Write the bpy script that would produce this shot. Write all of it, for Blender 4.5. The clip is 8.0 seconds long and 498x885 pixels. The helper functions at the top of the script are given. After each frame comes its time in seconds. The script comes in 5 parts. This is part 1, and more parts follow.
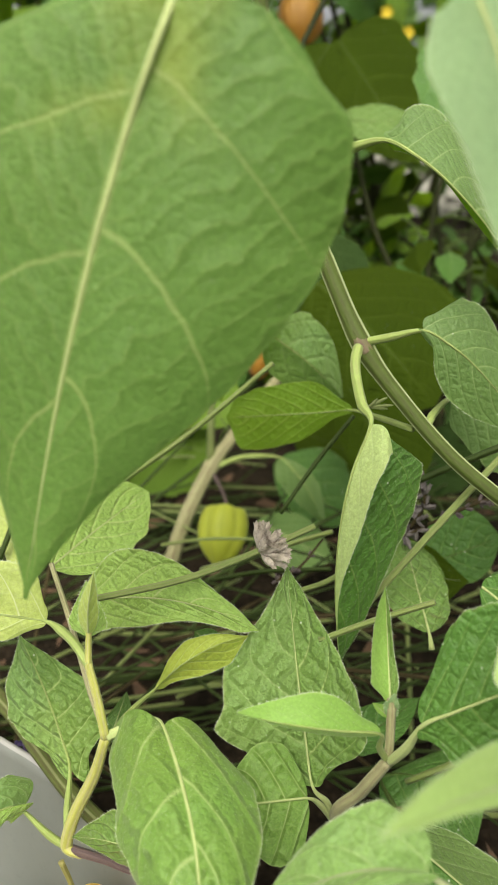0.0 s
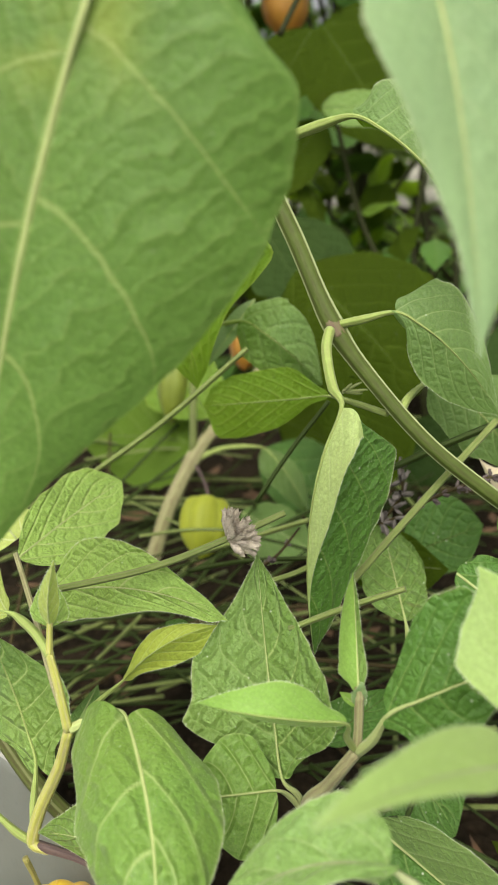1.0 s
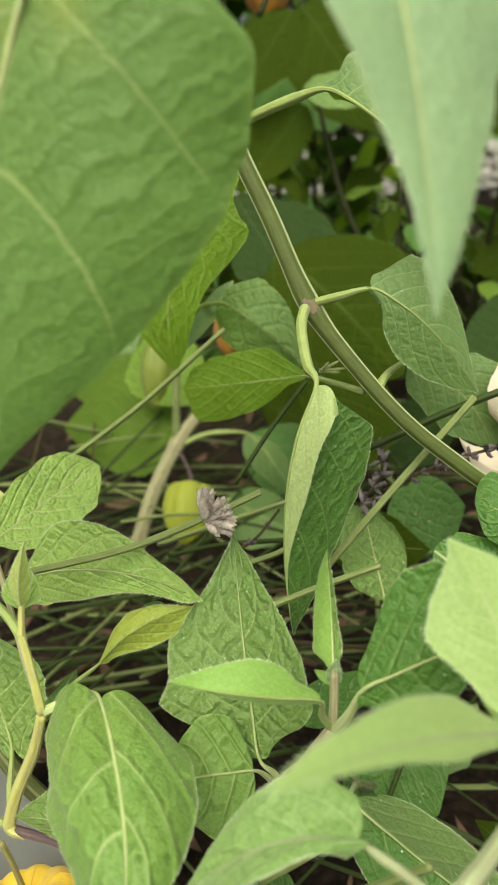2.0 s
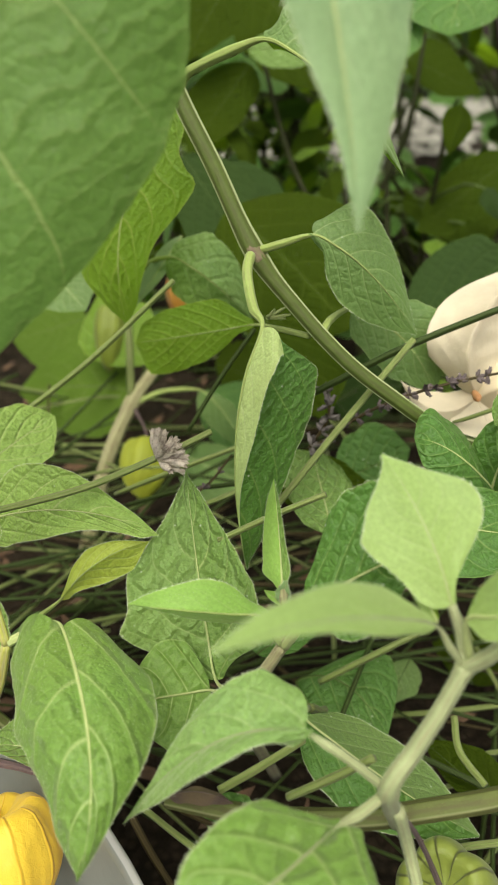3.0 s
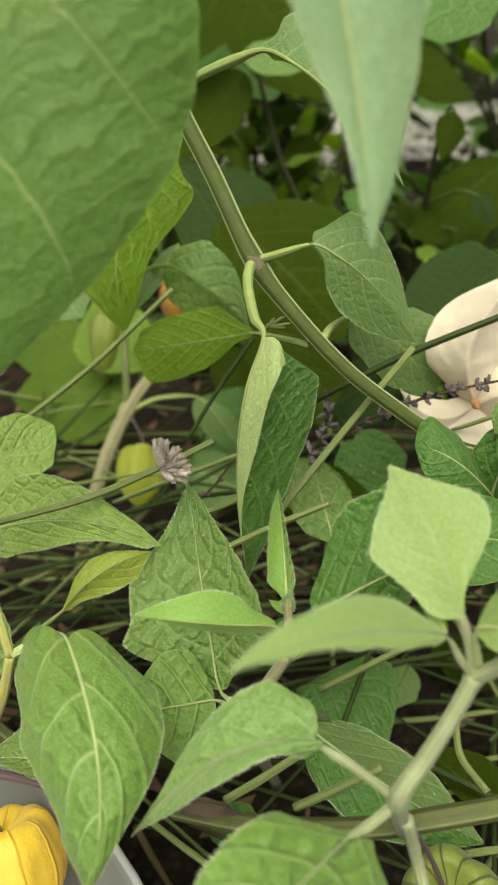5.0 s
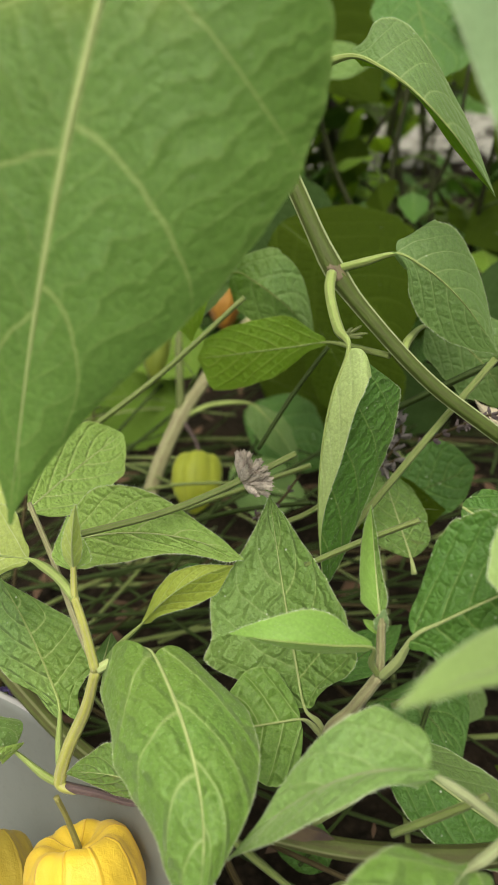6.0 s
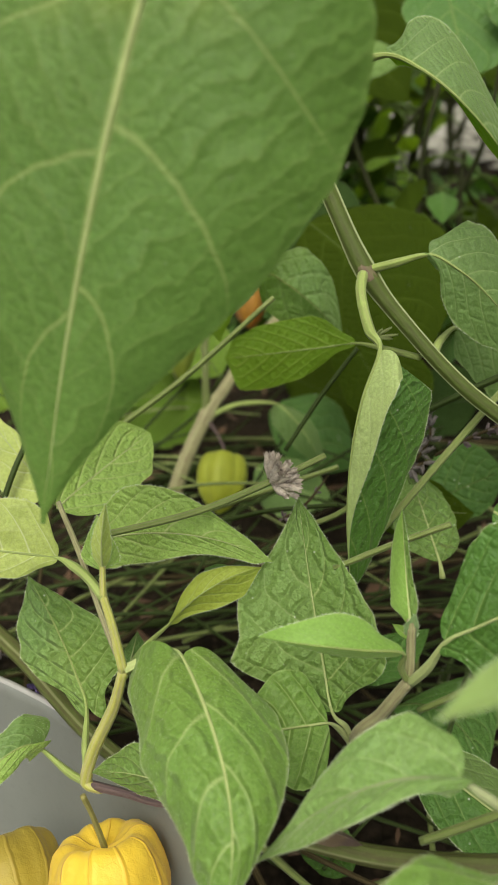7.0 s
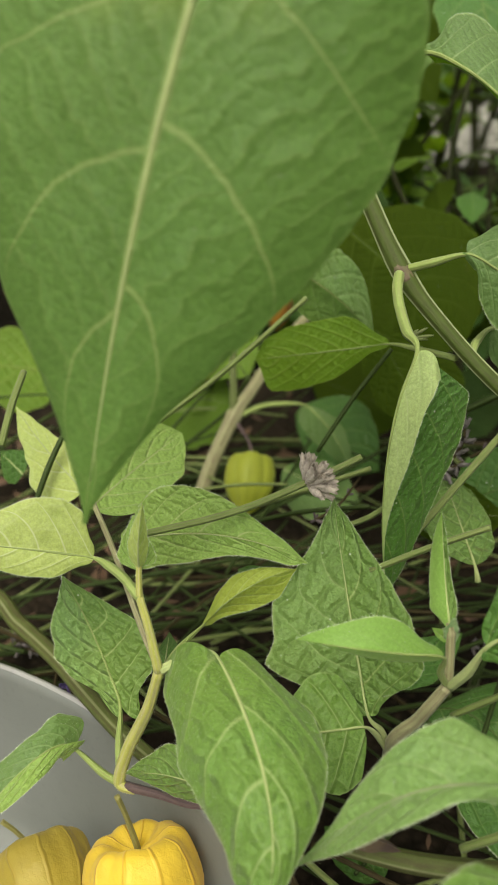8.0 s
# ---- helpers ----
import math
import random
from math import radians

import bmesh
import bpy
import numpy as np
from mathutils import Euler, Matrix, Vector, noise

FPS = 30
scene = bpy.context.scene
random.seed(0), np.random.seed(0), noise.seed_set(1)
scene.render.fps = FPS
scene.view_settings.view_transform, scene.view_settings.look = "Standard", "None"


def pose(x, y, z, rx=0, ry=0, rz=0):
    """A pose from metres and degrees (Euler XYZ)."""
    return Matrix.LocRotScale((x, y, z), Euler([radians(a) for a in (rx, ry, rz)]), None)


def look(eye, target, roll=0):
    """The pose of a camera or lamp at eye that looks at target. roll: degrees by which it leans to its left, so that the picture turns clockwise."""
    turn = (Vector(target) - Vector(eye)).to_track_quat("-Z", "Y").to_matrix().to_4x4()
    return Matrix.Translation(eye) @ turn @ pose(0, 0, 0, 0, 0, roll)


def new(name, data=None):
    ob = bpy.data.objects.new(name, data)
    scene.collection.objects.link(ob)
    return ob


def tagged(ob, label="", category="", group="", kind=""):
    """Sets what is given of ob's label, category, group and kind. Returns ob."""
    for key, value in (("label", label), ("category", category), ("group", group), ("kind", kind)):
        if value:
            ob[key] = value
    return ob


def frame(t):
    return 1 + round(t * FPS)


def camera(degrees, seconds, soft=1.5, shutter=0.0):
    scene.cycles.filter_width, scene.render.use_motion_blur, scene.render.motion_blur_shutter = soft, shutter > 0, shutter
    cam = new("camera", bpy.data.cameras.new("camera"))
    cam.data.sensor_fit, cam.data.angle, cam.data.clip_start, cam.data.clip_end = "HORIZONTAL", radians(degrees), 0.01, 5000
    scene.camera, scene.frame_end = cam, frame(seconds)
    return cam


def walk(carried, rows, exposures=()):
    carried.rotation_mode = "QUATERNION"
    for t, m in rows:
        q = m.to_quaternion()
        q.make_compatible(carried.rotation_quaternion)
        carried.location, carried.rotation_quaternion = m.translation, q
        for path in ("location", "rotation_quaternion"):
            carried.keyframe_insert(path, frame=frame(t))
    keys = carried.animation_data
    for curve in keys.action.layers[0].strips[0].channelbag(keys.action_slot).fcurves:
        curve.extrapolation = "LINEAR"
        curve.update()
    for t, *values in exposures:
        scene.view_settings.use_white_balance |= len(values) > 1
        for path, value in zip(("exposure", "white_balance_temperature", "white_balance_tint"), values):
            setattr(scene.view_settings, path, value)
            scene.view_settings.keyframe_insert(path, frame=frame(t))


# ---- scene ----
cam = camera(35.6, 8.0, soft=0.9)
cam.data.dof.use_dof = True
cam.data.dof.focus_distance = 0.25
cam.data.dof.aperture_fstop = 19.0
# seconds, place in metres, turn in degrees
ROWS = [
    (0, 0.0, 0.0, 0.33, 64.0, -0.0, 0.0),
    (0.5, 0.0074, 0.0041, 0.3248, 63.84, 0.2, -0.13),
    (1, 0.0104, 0.004, 0.3239, 63.72, 0.43, -0.26),
    (1.2, 0.0113, 0.0035, 0.3228, 63.83, 0.57, -0.25),
    (2.3, 0.0174, 0.0048, 0.3184, 62.4, 1.1, -1.8),
    (2.5, 0.0132, 0.0008, 0.3188, 61.84, 0.76, -2.82),
    (3, 0.0188, -0.0109, 0.3141, 61.12, 0.67, -4.35),
    (3.5, 0.0205, -0.0125, 0.3139, 61.02, 0.35, -5.02),
    (4, 0.0163, -0.011, 0.3149, 61.15, 0.38, -5.12),
    (4.2, 0.0173, -0.0128, 0.3156, 61.2, 0.39, -5.31),
    (5.3, 0.0137, -0.0093, 0.3166, 61.45, 0.62, -5.1),
    (5.5, 0.0128, -0.0131, 0.3187, 61.51, 0.58, -4.81),
    (6, -0.0057, -0.0025, 0.3175, 61.47, 0.78, -3.53),
    (6.5, -0.006, -0.0012, 0.3177, 61.4, 0.88, -2.7),
    (7, -0.0085, -0.001, 0.3177, 61.41, 0.97, -1.9),
    (7.5, -0.0168, -0.0023, 0.3229, 61.6, 1.06, -1.08),
    (8, -0.014, 0.0003, 0.3169, 61.54, 1.34, -0.53),
]
walk(cam, [(t, pose(x, y, z, rx, ry, rz)) for t, x, y, z, rx, ry, rz in ROWS],
     [(0.0, 0.8), (2.5, 0.76), (3.5, 0.6), (5.5, 0.57), (6.5, 0.42), (8.0, 0.36)])

# ---- light: a bright overcast day ----
world = bpy.data.worlds.new("overcast_sky")
world.use_nodes = True
scene.world = world
wn = world.node_tree.nodes
sky = wn.new("ShaderNodeTexSky")
sky.sky_type = "NISHITA"
sky.sun_disc = False
sky.sun_elevation = radians(58)
sky.sun_rotation = radians(-165)
sky.dust_density = 4.0
grey_cloud = wn.new("ShaderNodeHueSaturation")
grey_cloud.inputs["Saturation"].default_value = 0.05
world.node_tree.links.new(sky.outputs[0], grey_cloud.inputs["Color"])
world.node_tree.links.new(grey_cloud.outputs[0], wn["Background"].inputs[0])
wn["Background"].inputs[1].default_value = 0.12
sun_data = bpy.data.lights.new("sun", "SUN")
sun_data.energy = 2.5
sun_data.angle = radians(55)
sun_data.color = (1.0, 0.955, 0.75)
sun = new("sun", sun_data)
sun.matrix_world = look((-0.25, -0.8, 2.4), (0.05, 0.3, 0.2))


# ---- node helpers ----
class Nodes:
    def __init__(self, name):
        self.mat = bpy.data.materials.new(name)
        self.mat.use_nodes = True
        self.tree = self.mat.node_tree
        self.tree.nodes.clear()

    def add(self, kind, **values):
        node = self.tree.nodes.new("ShaderNode" + kind)
        for key, value in values.items():
            setattr(node, key, value)
        return node

    def put(self, socket, value):
        if isinstance(value, bpy.types.NodeSocket):
            self.tree.links.new(value, socket)
        elif value is not None:
            socket.default_value = value

    def math(self, op, a, b=None, c=None):
        node = self.add("Math", operation=op)
        for socket, value in zip(node.inputs, (a, b, c)):
            self.put(socket, value)
        return node.outputs[0]

    def ramp(self, value, low, high, out0=0.0, out1=1.0):
        node = self.add("MapRange", interpolation_type="SMOOTHSTEP")
        for socket, v in zip(node.inputs, (value, low, high, out0, out1)):
            self.put(socket, v)
        return node.outputs[0]

    def mix(self, fac, a, b, blend="MIX"):
        node = self.add("MixRGB", blend_type=blend)
        for socket, v in zip(node.inputs, (fac, a, b)):
            self.put(socket, (*v, 1.0) if isinstance(v, tuple) and len(v) == 3 else v)
        return node.outputs[0]

    def noise(self, vector, scale, detail=3.0, rough=0.55):
        node = self.add("TexNoise")
        self.put(node.inputs["Vector"], vector)
        node.inputs["Scale"].default_value = scale
        node.inputs["Detail"].default_value = detail
        node.inputs["Roughness"].default_value = rough
        return node.outputs[0]

    def cells(self, vector, scale, feature="DISTANCE_TO_EDGE", dims="3D"):
        node = self.add("TexVoronoi", feature=feature, voronoi_dimensions=dims)
        self.put(node.inputs["Vector"], vector)
        node.inputs["Scale"].default_value = scale
        return node.outputs["Distance"]

    def bump(self, height, strength, distance, normal=None):
        node = self.add("Bump")
        node.inputs["Strength"].default_value = strength
        node.inputs["Distance"].default_value = distance
        self.put(node.inputs["Height"], height)
        if normal is not None:
            self.put(node.inputs["Normal"], normal)
        return node.outputs[0]

    def principled(self, color, rough, normal=None, **values):
        node = self.add("BsdfPrincipled")
        self.put(node.inputs["Base Color"], (*color, 1.0) if isinstance(color, tuple) else color)
        self.put(node.inputs["Roughness"], rough)
        if normal is not None:
            self.put(node.inputs["Normal"], normal)
        for key, value in values.items():
            self.put(node.inputs[key.replace("_", " ")], value)
        return node.outputs[0]

    def finish(self, shader):
        out = self.add("OutputMaterial")
        self.tree.links.new(shader, out.inputs[0])
        return self.mat


# ---- materials ----
VEINS = {}  # of each leaf material: side veins on a half, their sweep and start


def leaf_material(name, blade, vein, through_color, glow=0.34, sides=6.0, speck=0.5, rough=0.55, fuzz=0.25, vein_gain=0.75, relief=0.6, gloss=0.4, panel=195.0, mesh_gain=0.14, blush=0.0, ladder=0.6, bow=0.42, edge=0.5, net=0.25, lead=0.0, wide=1.0):
    """A leaf blade with a midrib, curved side veins, rungs between them, a fine net and pale dust; u runs along the midrib, v across."""
    n = Nodes(name)
    VEINS[n.mat.name] = (sides, bow, lead)
    place = n.add("TexCoord")
    sep = n.add("SeparateXYZ")
    n.put(sep.inputs[0], place.outputs["UV"])
    u, across = sep.outputs[0], n.math("ABSOLUTE", n.math("MULTIPLY_ADD", sep.outputs[1], 2.0, -1.0))
    where = place.outputs["Object"]
    wobble = n.math("ADD", n.math("MULTIPLY_ADD", n.noise(where, 40.0, 2.0), 0.05, -0.025), n.math("MULTIPLY_ADD", n.noise(where, 230.0, 1.0), 0.01, -0.005))
    arc = n.math("MULTIPLY", n.math("POWER", across, 1.25), bow)
    other_half = n.math("GREATER_THAN", sep.outputs[1], 0.5)
    run = n.math("MULTIPLY", n.math("ADD", n.math("MULTIPLY_ADD", other_half, 0.045, n.math("SUBTRACT", n.math("ADD", u, lead), arc)), wobble), sides)
    side_d = n.math("PINGPONG", run, 0.5)
    thin = n.ramp(across, 0.0, 1.0, 0.07 * wide, 0.026 * wide)
    side = n.math("MULTIPLY", n.ramp(side_d, 0.0, thin, 1.0, 0.0), n.ramp(across, 0.75, 1.0, 1.0, 0.25))
    mid = n.ramp(across, 0.008, n.ramp(u, 0.0, 1.0, 0.04, 0.03), 1.0, 0.0)
    flat = n.add("SeparateXYZ")
    n.put(flat.inputs[0], n.add("UVMap", uv_map="flat").outputs[0])
    strip = n.add("TexWhiteNoise", noise_dimensions="1D")
    n.put(strip.inputs["W"], n.math("MULTIPLY_ADD", other_half, 37.0, n.math("FLOOR", run)))
    cross = n.math("MULTIPLY", n.math("MULTIPLY_ADD", flat.outputs[0], 0.64, n.math("MULTIPLY", flat.outputs[1], 0.77)), panel)
    bend = n.math("MULTIPLY_ADD", n.noise(where, panel * 0.5, 2.0), 1.9, n.math("MULTIPLY", strip.outputs[0], 3.0))
    rung_d = n.math("PINGPONG", n.math("ADD", cross, bend), 0.5)
    rung = n.ramp(rung_d, 0.0, 0.075, 1.0, 0.0)
    net_d = n.cells(where, panel * 2.1)
    fine_d = n.cells(where, 560.0)
    fine = n.ramp(fine_d, 0.0, 0.09, 1.0, 0.0)
    rnd = n.add("ObjectInfo").outputs["Random"]
    patch = n.noise(where, 22.0, 4.0)
    grain = n.noise(where, 900.0, 2.0)
    dark = tuple(c * 0.78 for c in blade)
    warm = (blade[0] * 1.35, blade[1] * 1.06, blade[2] * 0.75)
    cool = (blade[0] * 0.8, blade[1] * 0.95, blade[2] * 1.25)
    base = n.mix(n.ramp(patch, 0.3, 0.75), dark, blade)
    base = n.mix(n.math("MULTIPLY", n.ramp(n.noise(where, 9.0, 2.0), 0.45, 0.75), 0.35), base, warm)
    base = n.mix(n.math("MULTIPLY", n.ramp(n.noise(where, 31.0, 3.0), 0.5, 0.75), 0.35), base, cool)
    base = n.mix(n.math("MULTIPLY", rnd, 0.35), base, tuple(c * 0.8 for c in blade))
    base = n.mix(n.math("MULTIPLY", n.ramp(grain, 0.4, 0.65), 0.3), base, tuple(min(1.0, c * 1.7) for c in blade))
    down = n.noise(where, 2600.0, 2.0)
    base = n.mix(n.ramp(down, 0.45, 0.7, 0.0, 0.26), base, tuple(min(1.0, c * 1.6 + 0.008) for c in blade))
    base = n.mix(n.ramp(down, 0.3, 0.5, 0.28, 0.0), base, tuple(c * 0.6 for c in blade))
    if blush:
        yellow = n.math("MULTIPLY", n.ramp(n.math("ADD", n.math("MULTIPLY", u, 2.4), n.math("MULTIPLY", side_d, 1.2)), 0.1, 1.1, 1.0, 0.0), n.ramp(n.noise(where, 48.0, 3.0), 0.4, 0.62))
        base = n.mix(n.math("MULTIPLY", n.math("MULTIPLY", yellow, n.ramp(across, 0.12, 0.5, 1.0, 0.0)), blush), base, (0.36, 0.4, 0.05))
    veins = n.math("MAXIMUM", mid, n.math("MAXIMUM", n.math("MULTIPLY", side, 0.95), n.math("MAXIMUM", n.math("MULTIPLY", rung, mesh_gain), n.math("MULTIPLY", n.ramp(net_d, 0.0, 0.05, 1.0, 0.0), 0.13))))
    veins = n.math("MAXIMUM", veins, n.math("MULTIPLY", fine, 0.12))
    base = n.mix(n.math("MULTIPLY", veins, vein_gain), base, vein)
    base = n.mix(n.ramp(across, 0.965, 0.99, 0.0, edge), base, vein)
    if speck > 0:
        spots = n.cells(where, 330.0, "F1")
        pick = n.ramp(n.noise(where, 170.0, 1.0), 0.55, 0.68)
        base = n.mix(n.math("MULTIPLY", n.math("MULTIPLY", n.ramp(spots, 0.08, 0.16, 1.0, 0.0), pick), speck), base, (0.62, 0.66, 0.5))
        brown = n.math("MULTIPLY", n.ramp(n.noise(where, 75.0, 2.0), 0.74, 0.8), 0.4 * speck)
        base = n.mix(brown, base, (0.16, 0.1, 0.035))
    pillow = n.math("ADD", n.math("MULTIPLY", n.ramp(side_d, 0.0, 0.2, 0.15, 1.0), n.ramp(rung_d, 0.0, 0.3, 1.0 - ladder, 1.0)), n.math("MULTIPLY", n.ramp(net_d, 0.0, 0.24), net))
    dome = n.math("ADD", pillow, n.math("MULTIPLY", n.ramp(fine_d, 0.0, 0.3), 0.1))
    groove = n.math("SUBTRACT", dome, n.math("MULTIPLY", mid, 0.5))
    normal = n.bump(n.math("ADD", groove, n.math("MULTIPLY", grain, 0.12)), relief, 0.0019)
    top = n.principled(base, rough, normal, Sheen_Weight=fuzz, Sheen_Roughness=0.5, Sheen_Tint=(0.82, 0.95, 0.55, 1.0), Specular_IOR_Level=gloss)
    lit = n.add("BsdfTranslucent")
    n.put(lit.inputs["Color"], n.mix(n.ramp(down, 0.3, 0.65, 0.18, 0.0), n.mix(n.math("MULTIPLY", veins, 0.5), through_color, vein), tuple(c * 0.5 for c in through_color)))
    n.put(lit.inputs["Normal"], normal)
    both = n.add("MixShader")
    n.put(both.inputs[0], glow)
    n.put(both.inputs[1], top)
    n.put(both.inputs[2], lit.outputs[0])
    return n.finish(both.outputs[0])


def stem_material(name, green, other, streak=0.7, crests=(), crest=(0.33, 0.37, 0.19), sheen=0.08, gloss=0.3):
    """A ridged green stem with pale fuzz and purple or brown streaks that run along it."""
    n = Nodes(name)
    place = n.add("TexCoord")
    sep = n.add("SeparateXYZ")
    n.put(sep.inputs[0], place.outputs["UV"])
    stripe = n.add("CombineXYZ")
    n.put(stripe.inputs[0], n.math("MULTIPLY", sep.outputs[1], 9.0))
    n.put(stripe.inputs[1], n.math("MULTIPLY", sep.outputs[0], 2.0))
    run = n.noise(stripe.outputs[0], 1.6, 4.0)
    spot = n.noise(place.outputs["Object"], 160.0, 3.0)
    band_d = n.math("PINGPONG", n.math("ADD", n.math("MULTIPLY", sep.outputs[1], 6.0), n.math("MULTIPLY", run, 0.7)), 0.5)
    base = n.mix(n.math("MULTIPLY", n.ramp(band_d, 0.2, 0.42), streak * 0.7), green, other)
    base = n.mix(n.math("MULTIPLY", n.ramp(run, 0.52, 0.66), streak * 0.6), base, other)
    base = n.mix(n.ramp(spot, 0.4, 0.8, 0.0, 0.4), base, tuple(min(1.0, c * 1.45) for c in green))
    hair = n.noise(place.outputs["Object"], 1700.0, 2.0)
    base = n.mix(n.ramp(hair, 0.6, 0.74, 0.0, 0.25), base, tuple(min(1.0, c * 2.0) for c in green))
    for at in crests:
        away = n.math("ABSOLUTE", n.math("SUBTRACT", sep.outputs[1], at))
        base = n.mix(n.ramp(away, 0.012, 0.03, 0.85, 0.0), base, crest)
    relief = n.math("ADD", n.math("MULTIPLY", band_d, -1.2), n.math("ADD", n.math("MULTIPLY", run, 0.7), n.math("MULTIPLY", hair, 0.25)))
    normal = n.bump(relief, 0.5, 0.0007)
    return n.finish(n.principled(base, 0.6, normal, Sheen_Weight=sheen, Sheen_Roughness=0.45, Specular_IOR_Level=gloss))


def husk_material(name, color, rib, lit_color, glow, round_it=0, lines=10.0, ribbing=0.45, crease=0.6):
    """A papery calyx with ribs that run from stalk to point and a net between them."""
    n = Nodes(name)
    place = n.add("TexCoord")
    sep = n.add("SeparateXYZ")
    n.put(sep.inputs[0], place.outputs["UV"])
    turn = n.math("MULTIPLY", sep.outputs[round_it], lines)
    where = place.outputs["Object"]
    d = n.math("PINGPONG", n.math("ADD", turn, n.math("MULTIPLY_ADD", n.noise(where, 90.0, 2.0), 0.3, -0.15)), 0.5)
    line = n.ramp(d, 0.0, 0.09, 1.0, 0.0)
    net = n.ramp(n.cells(where, 260.0), 0.0, 0.06, 1.0, 0.0)
    mask = n.math("MAXIMUM", n.math("MULTIPLY", line, ribbing), n.math("MULTIPLY", net, ribbing * 0.07))
    tone = n.mix(n.ramp(n.noise(where, 45.0, 4.0), 0.35, 0.7), tuple(c * 0.78 for c in color), color)
    tone = n.mix(n.math("MULTIPLY", n.ramp(n.noise(where, 400.0, 2.0), 0.66, 0.74), 0.35), tone, rib)
    tone = n.mix(mask, tone, rib)
    normal = n.bump(n.math("ADD", mask, n.math("MULTIPLY", n.noise(where, 240.0, 4.0), 0.9)), crease, 0.0011)
    top = n.principled(tone, 0.5, normal, Sheen_Weight=0.15)
    lit = n.add("BsdfTranslucent")
    n.put(lit.inputs["Color"], (*lit_color, 1.0))
    both = n.add("MixShader")
    n.put(both.inputs[0], glow)
    n.put(both.inputs[1], top)
    n.put(both.inputs[2], lit.outputs[0])
    return n.finish(both.outputs[0])


def plain_material(name, a, b, scale, rough, bump=0.0006, gloss=0.4):
    n = Nodes(name)
    where = n.add("TexCoord").outputs["Object"]
    rnd = n.add("ObjectInfo").outputs["Random"]
    big, small = n.noise(where, scale, 4.0), n.noise(where, scale * 11.0, 3.0)
    base = n.mix(n.ramp(big, 0.35, 0.7), a, b)
    base = n.mix(n.math("MULTIPLY", rnd, 0.3), base, tuple(c * 0.6 for c in a))
    base = n.mix(n.ramp(small, 0.55, 0.8, 0.0, 0.3), base, tuple(c * 0.55 for c in a))
    normal = n.bump(n.math("ADD", big, small), 0.5, bump)
    return n.finish(n.principled(base, rough, normal, Specular_IOR_Level=gloss))


def soil_material():
    n = Nodes("soil")
    where = n.add("TexCoord").outputs["Object"]
    lump, crumb = n.noise(where, 30.0, 6.0, 0.65), n.cells(where, 160.0, "F1")
    # dark soil, lowered further to include the shade of the leaves above
    base = n.mix(n.ramp(lump, 0.35, 0.7), (0.010, 0.008, 0.005), (0.028, 0.02, 0.013))
    base = n.mix(n.ramp(crumb, 0.1, 0.5, 0.5, 0.0), base, (0.045, 0.032, 0.02))
    normal = n.bump(n.math("ADD", lump, n.math("MULTIPLY", crumb, 0.4)), 0.9, 0.01)
    return n.finish(n.principled(base, 0.95, normal, Specular_IOR_Level=0.08))


M_BIG = leaf_material("leaf_big_green", (0.105, 0.2, 0.035), (0.33, 0.41, 0.13), (0.15, 0.33, 0.03), 0.3, sides=3.9, lead=0.096, bow=0.26, wide=0.55, edge=0.12, blush=0.5, vein_gain=0.6, speck=0.12, fuzz=0.08, panel=150.0, ladder=0.7, net=0.3, mesh_gain=0.3, relief=0.2)
M_LEAF = leaf_material("leaf_green", (0.132, 0.232, 0.045), (0.33, 0.42, 0.13), (0.19, 0.4, 0.03), 0.3, fuzz=0.15, sides=5.0, bow=0.4, ladder=0.85, panel=165.0, speck=0.9, relief=0.65)
# Lighter leaf green; brightness of a blade facing the sky is in the colour.
M_KITE = leaf_material("leaf_quilted_green", (0.158, 0.264, 0.062), (0.34, 0.43, 0.15), (0.21, 0.4, 0.05), 0.28, fuzz=0.12, sides=5.0, bow=0.36, ladder=0.9, net=0.12, panel=160.0, speck=0.9, relief=0.8, vein_gain=0.4, mesh_gain=0.06)
M_DEEP = leaf_material("leaf_deep_green", (0.065, 0.16, 0.022), (0.19, 0.29, 0.068), (0.120, 0.300, 0.017), 0.26, fuzz=0.08, sides=5.0, speck=0.9, relief=0.5)
M_GREY = leaf_material("leaf_grey_green", (0.115, 0.2, 0.052), (0.361, 0.460, 0.170), (0.224, 0.400, 0.043), 0.3, speck=0.6, relief=0.3, vein_gain=0.48)
# Young leaf green made paler: haze over the near leaves, put into the colour.
M_YOUNG_HAZE = leaf_material("leaf_young_haze_pale", (0.3, 0.43, 0.13), (0.48, 0.56, 0.25), (0.37, 0.55, 0.1), 0.42, speck=0.05, fuzz=0.3, vein_gain=0.22, relief=0.12)
M_YOUNG = leaf_material("leaf_young_bright", (0.23, 0.4, 0.075), (0.46, 0.55, 0.22), (0.36, 0.56, 0.09), 0.42, speck=0.12, fuzz=0.3, vein_gain=0.22, relief=0.1)
M_PALE = leaf_material("leaf_pale_underside", (0.23, 0.345, 0.16), (0.35, 0.46, 0.22), (0.28, 0.45, 0.12), 0.36, speck=0.1, vein_gain=0.5, fuzz=0.3, relief=0.15)
M_LIME = leaf_material("leaf_lime_backlit", (0.15, 0.275, 0.018), (0.396, 0.480, 0.085), (0.33, 0.55, 0.013), 0.5, speck=0.25, fuzz=0.08, relief=0.4)
# Leaf green darkened to olive; the canopy's shade is put into the colour.
M_OLIVE_SHADE = leaf_material("leaf_olive_shaded", (0.036, 0.06, 0.002), (0.075, 0.115, 0.012), (0.11, 0.2, 0.007), 0.42, speck=0.2, fuzz=0.0, gloss=0.08, rough=0.75, relief=0.4)
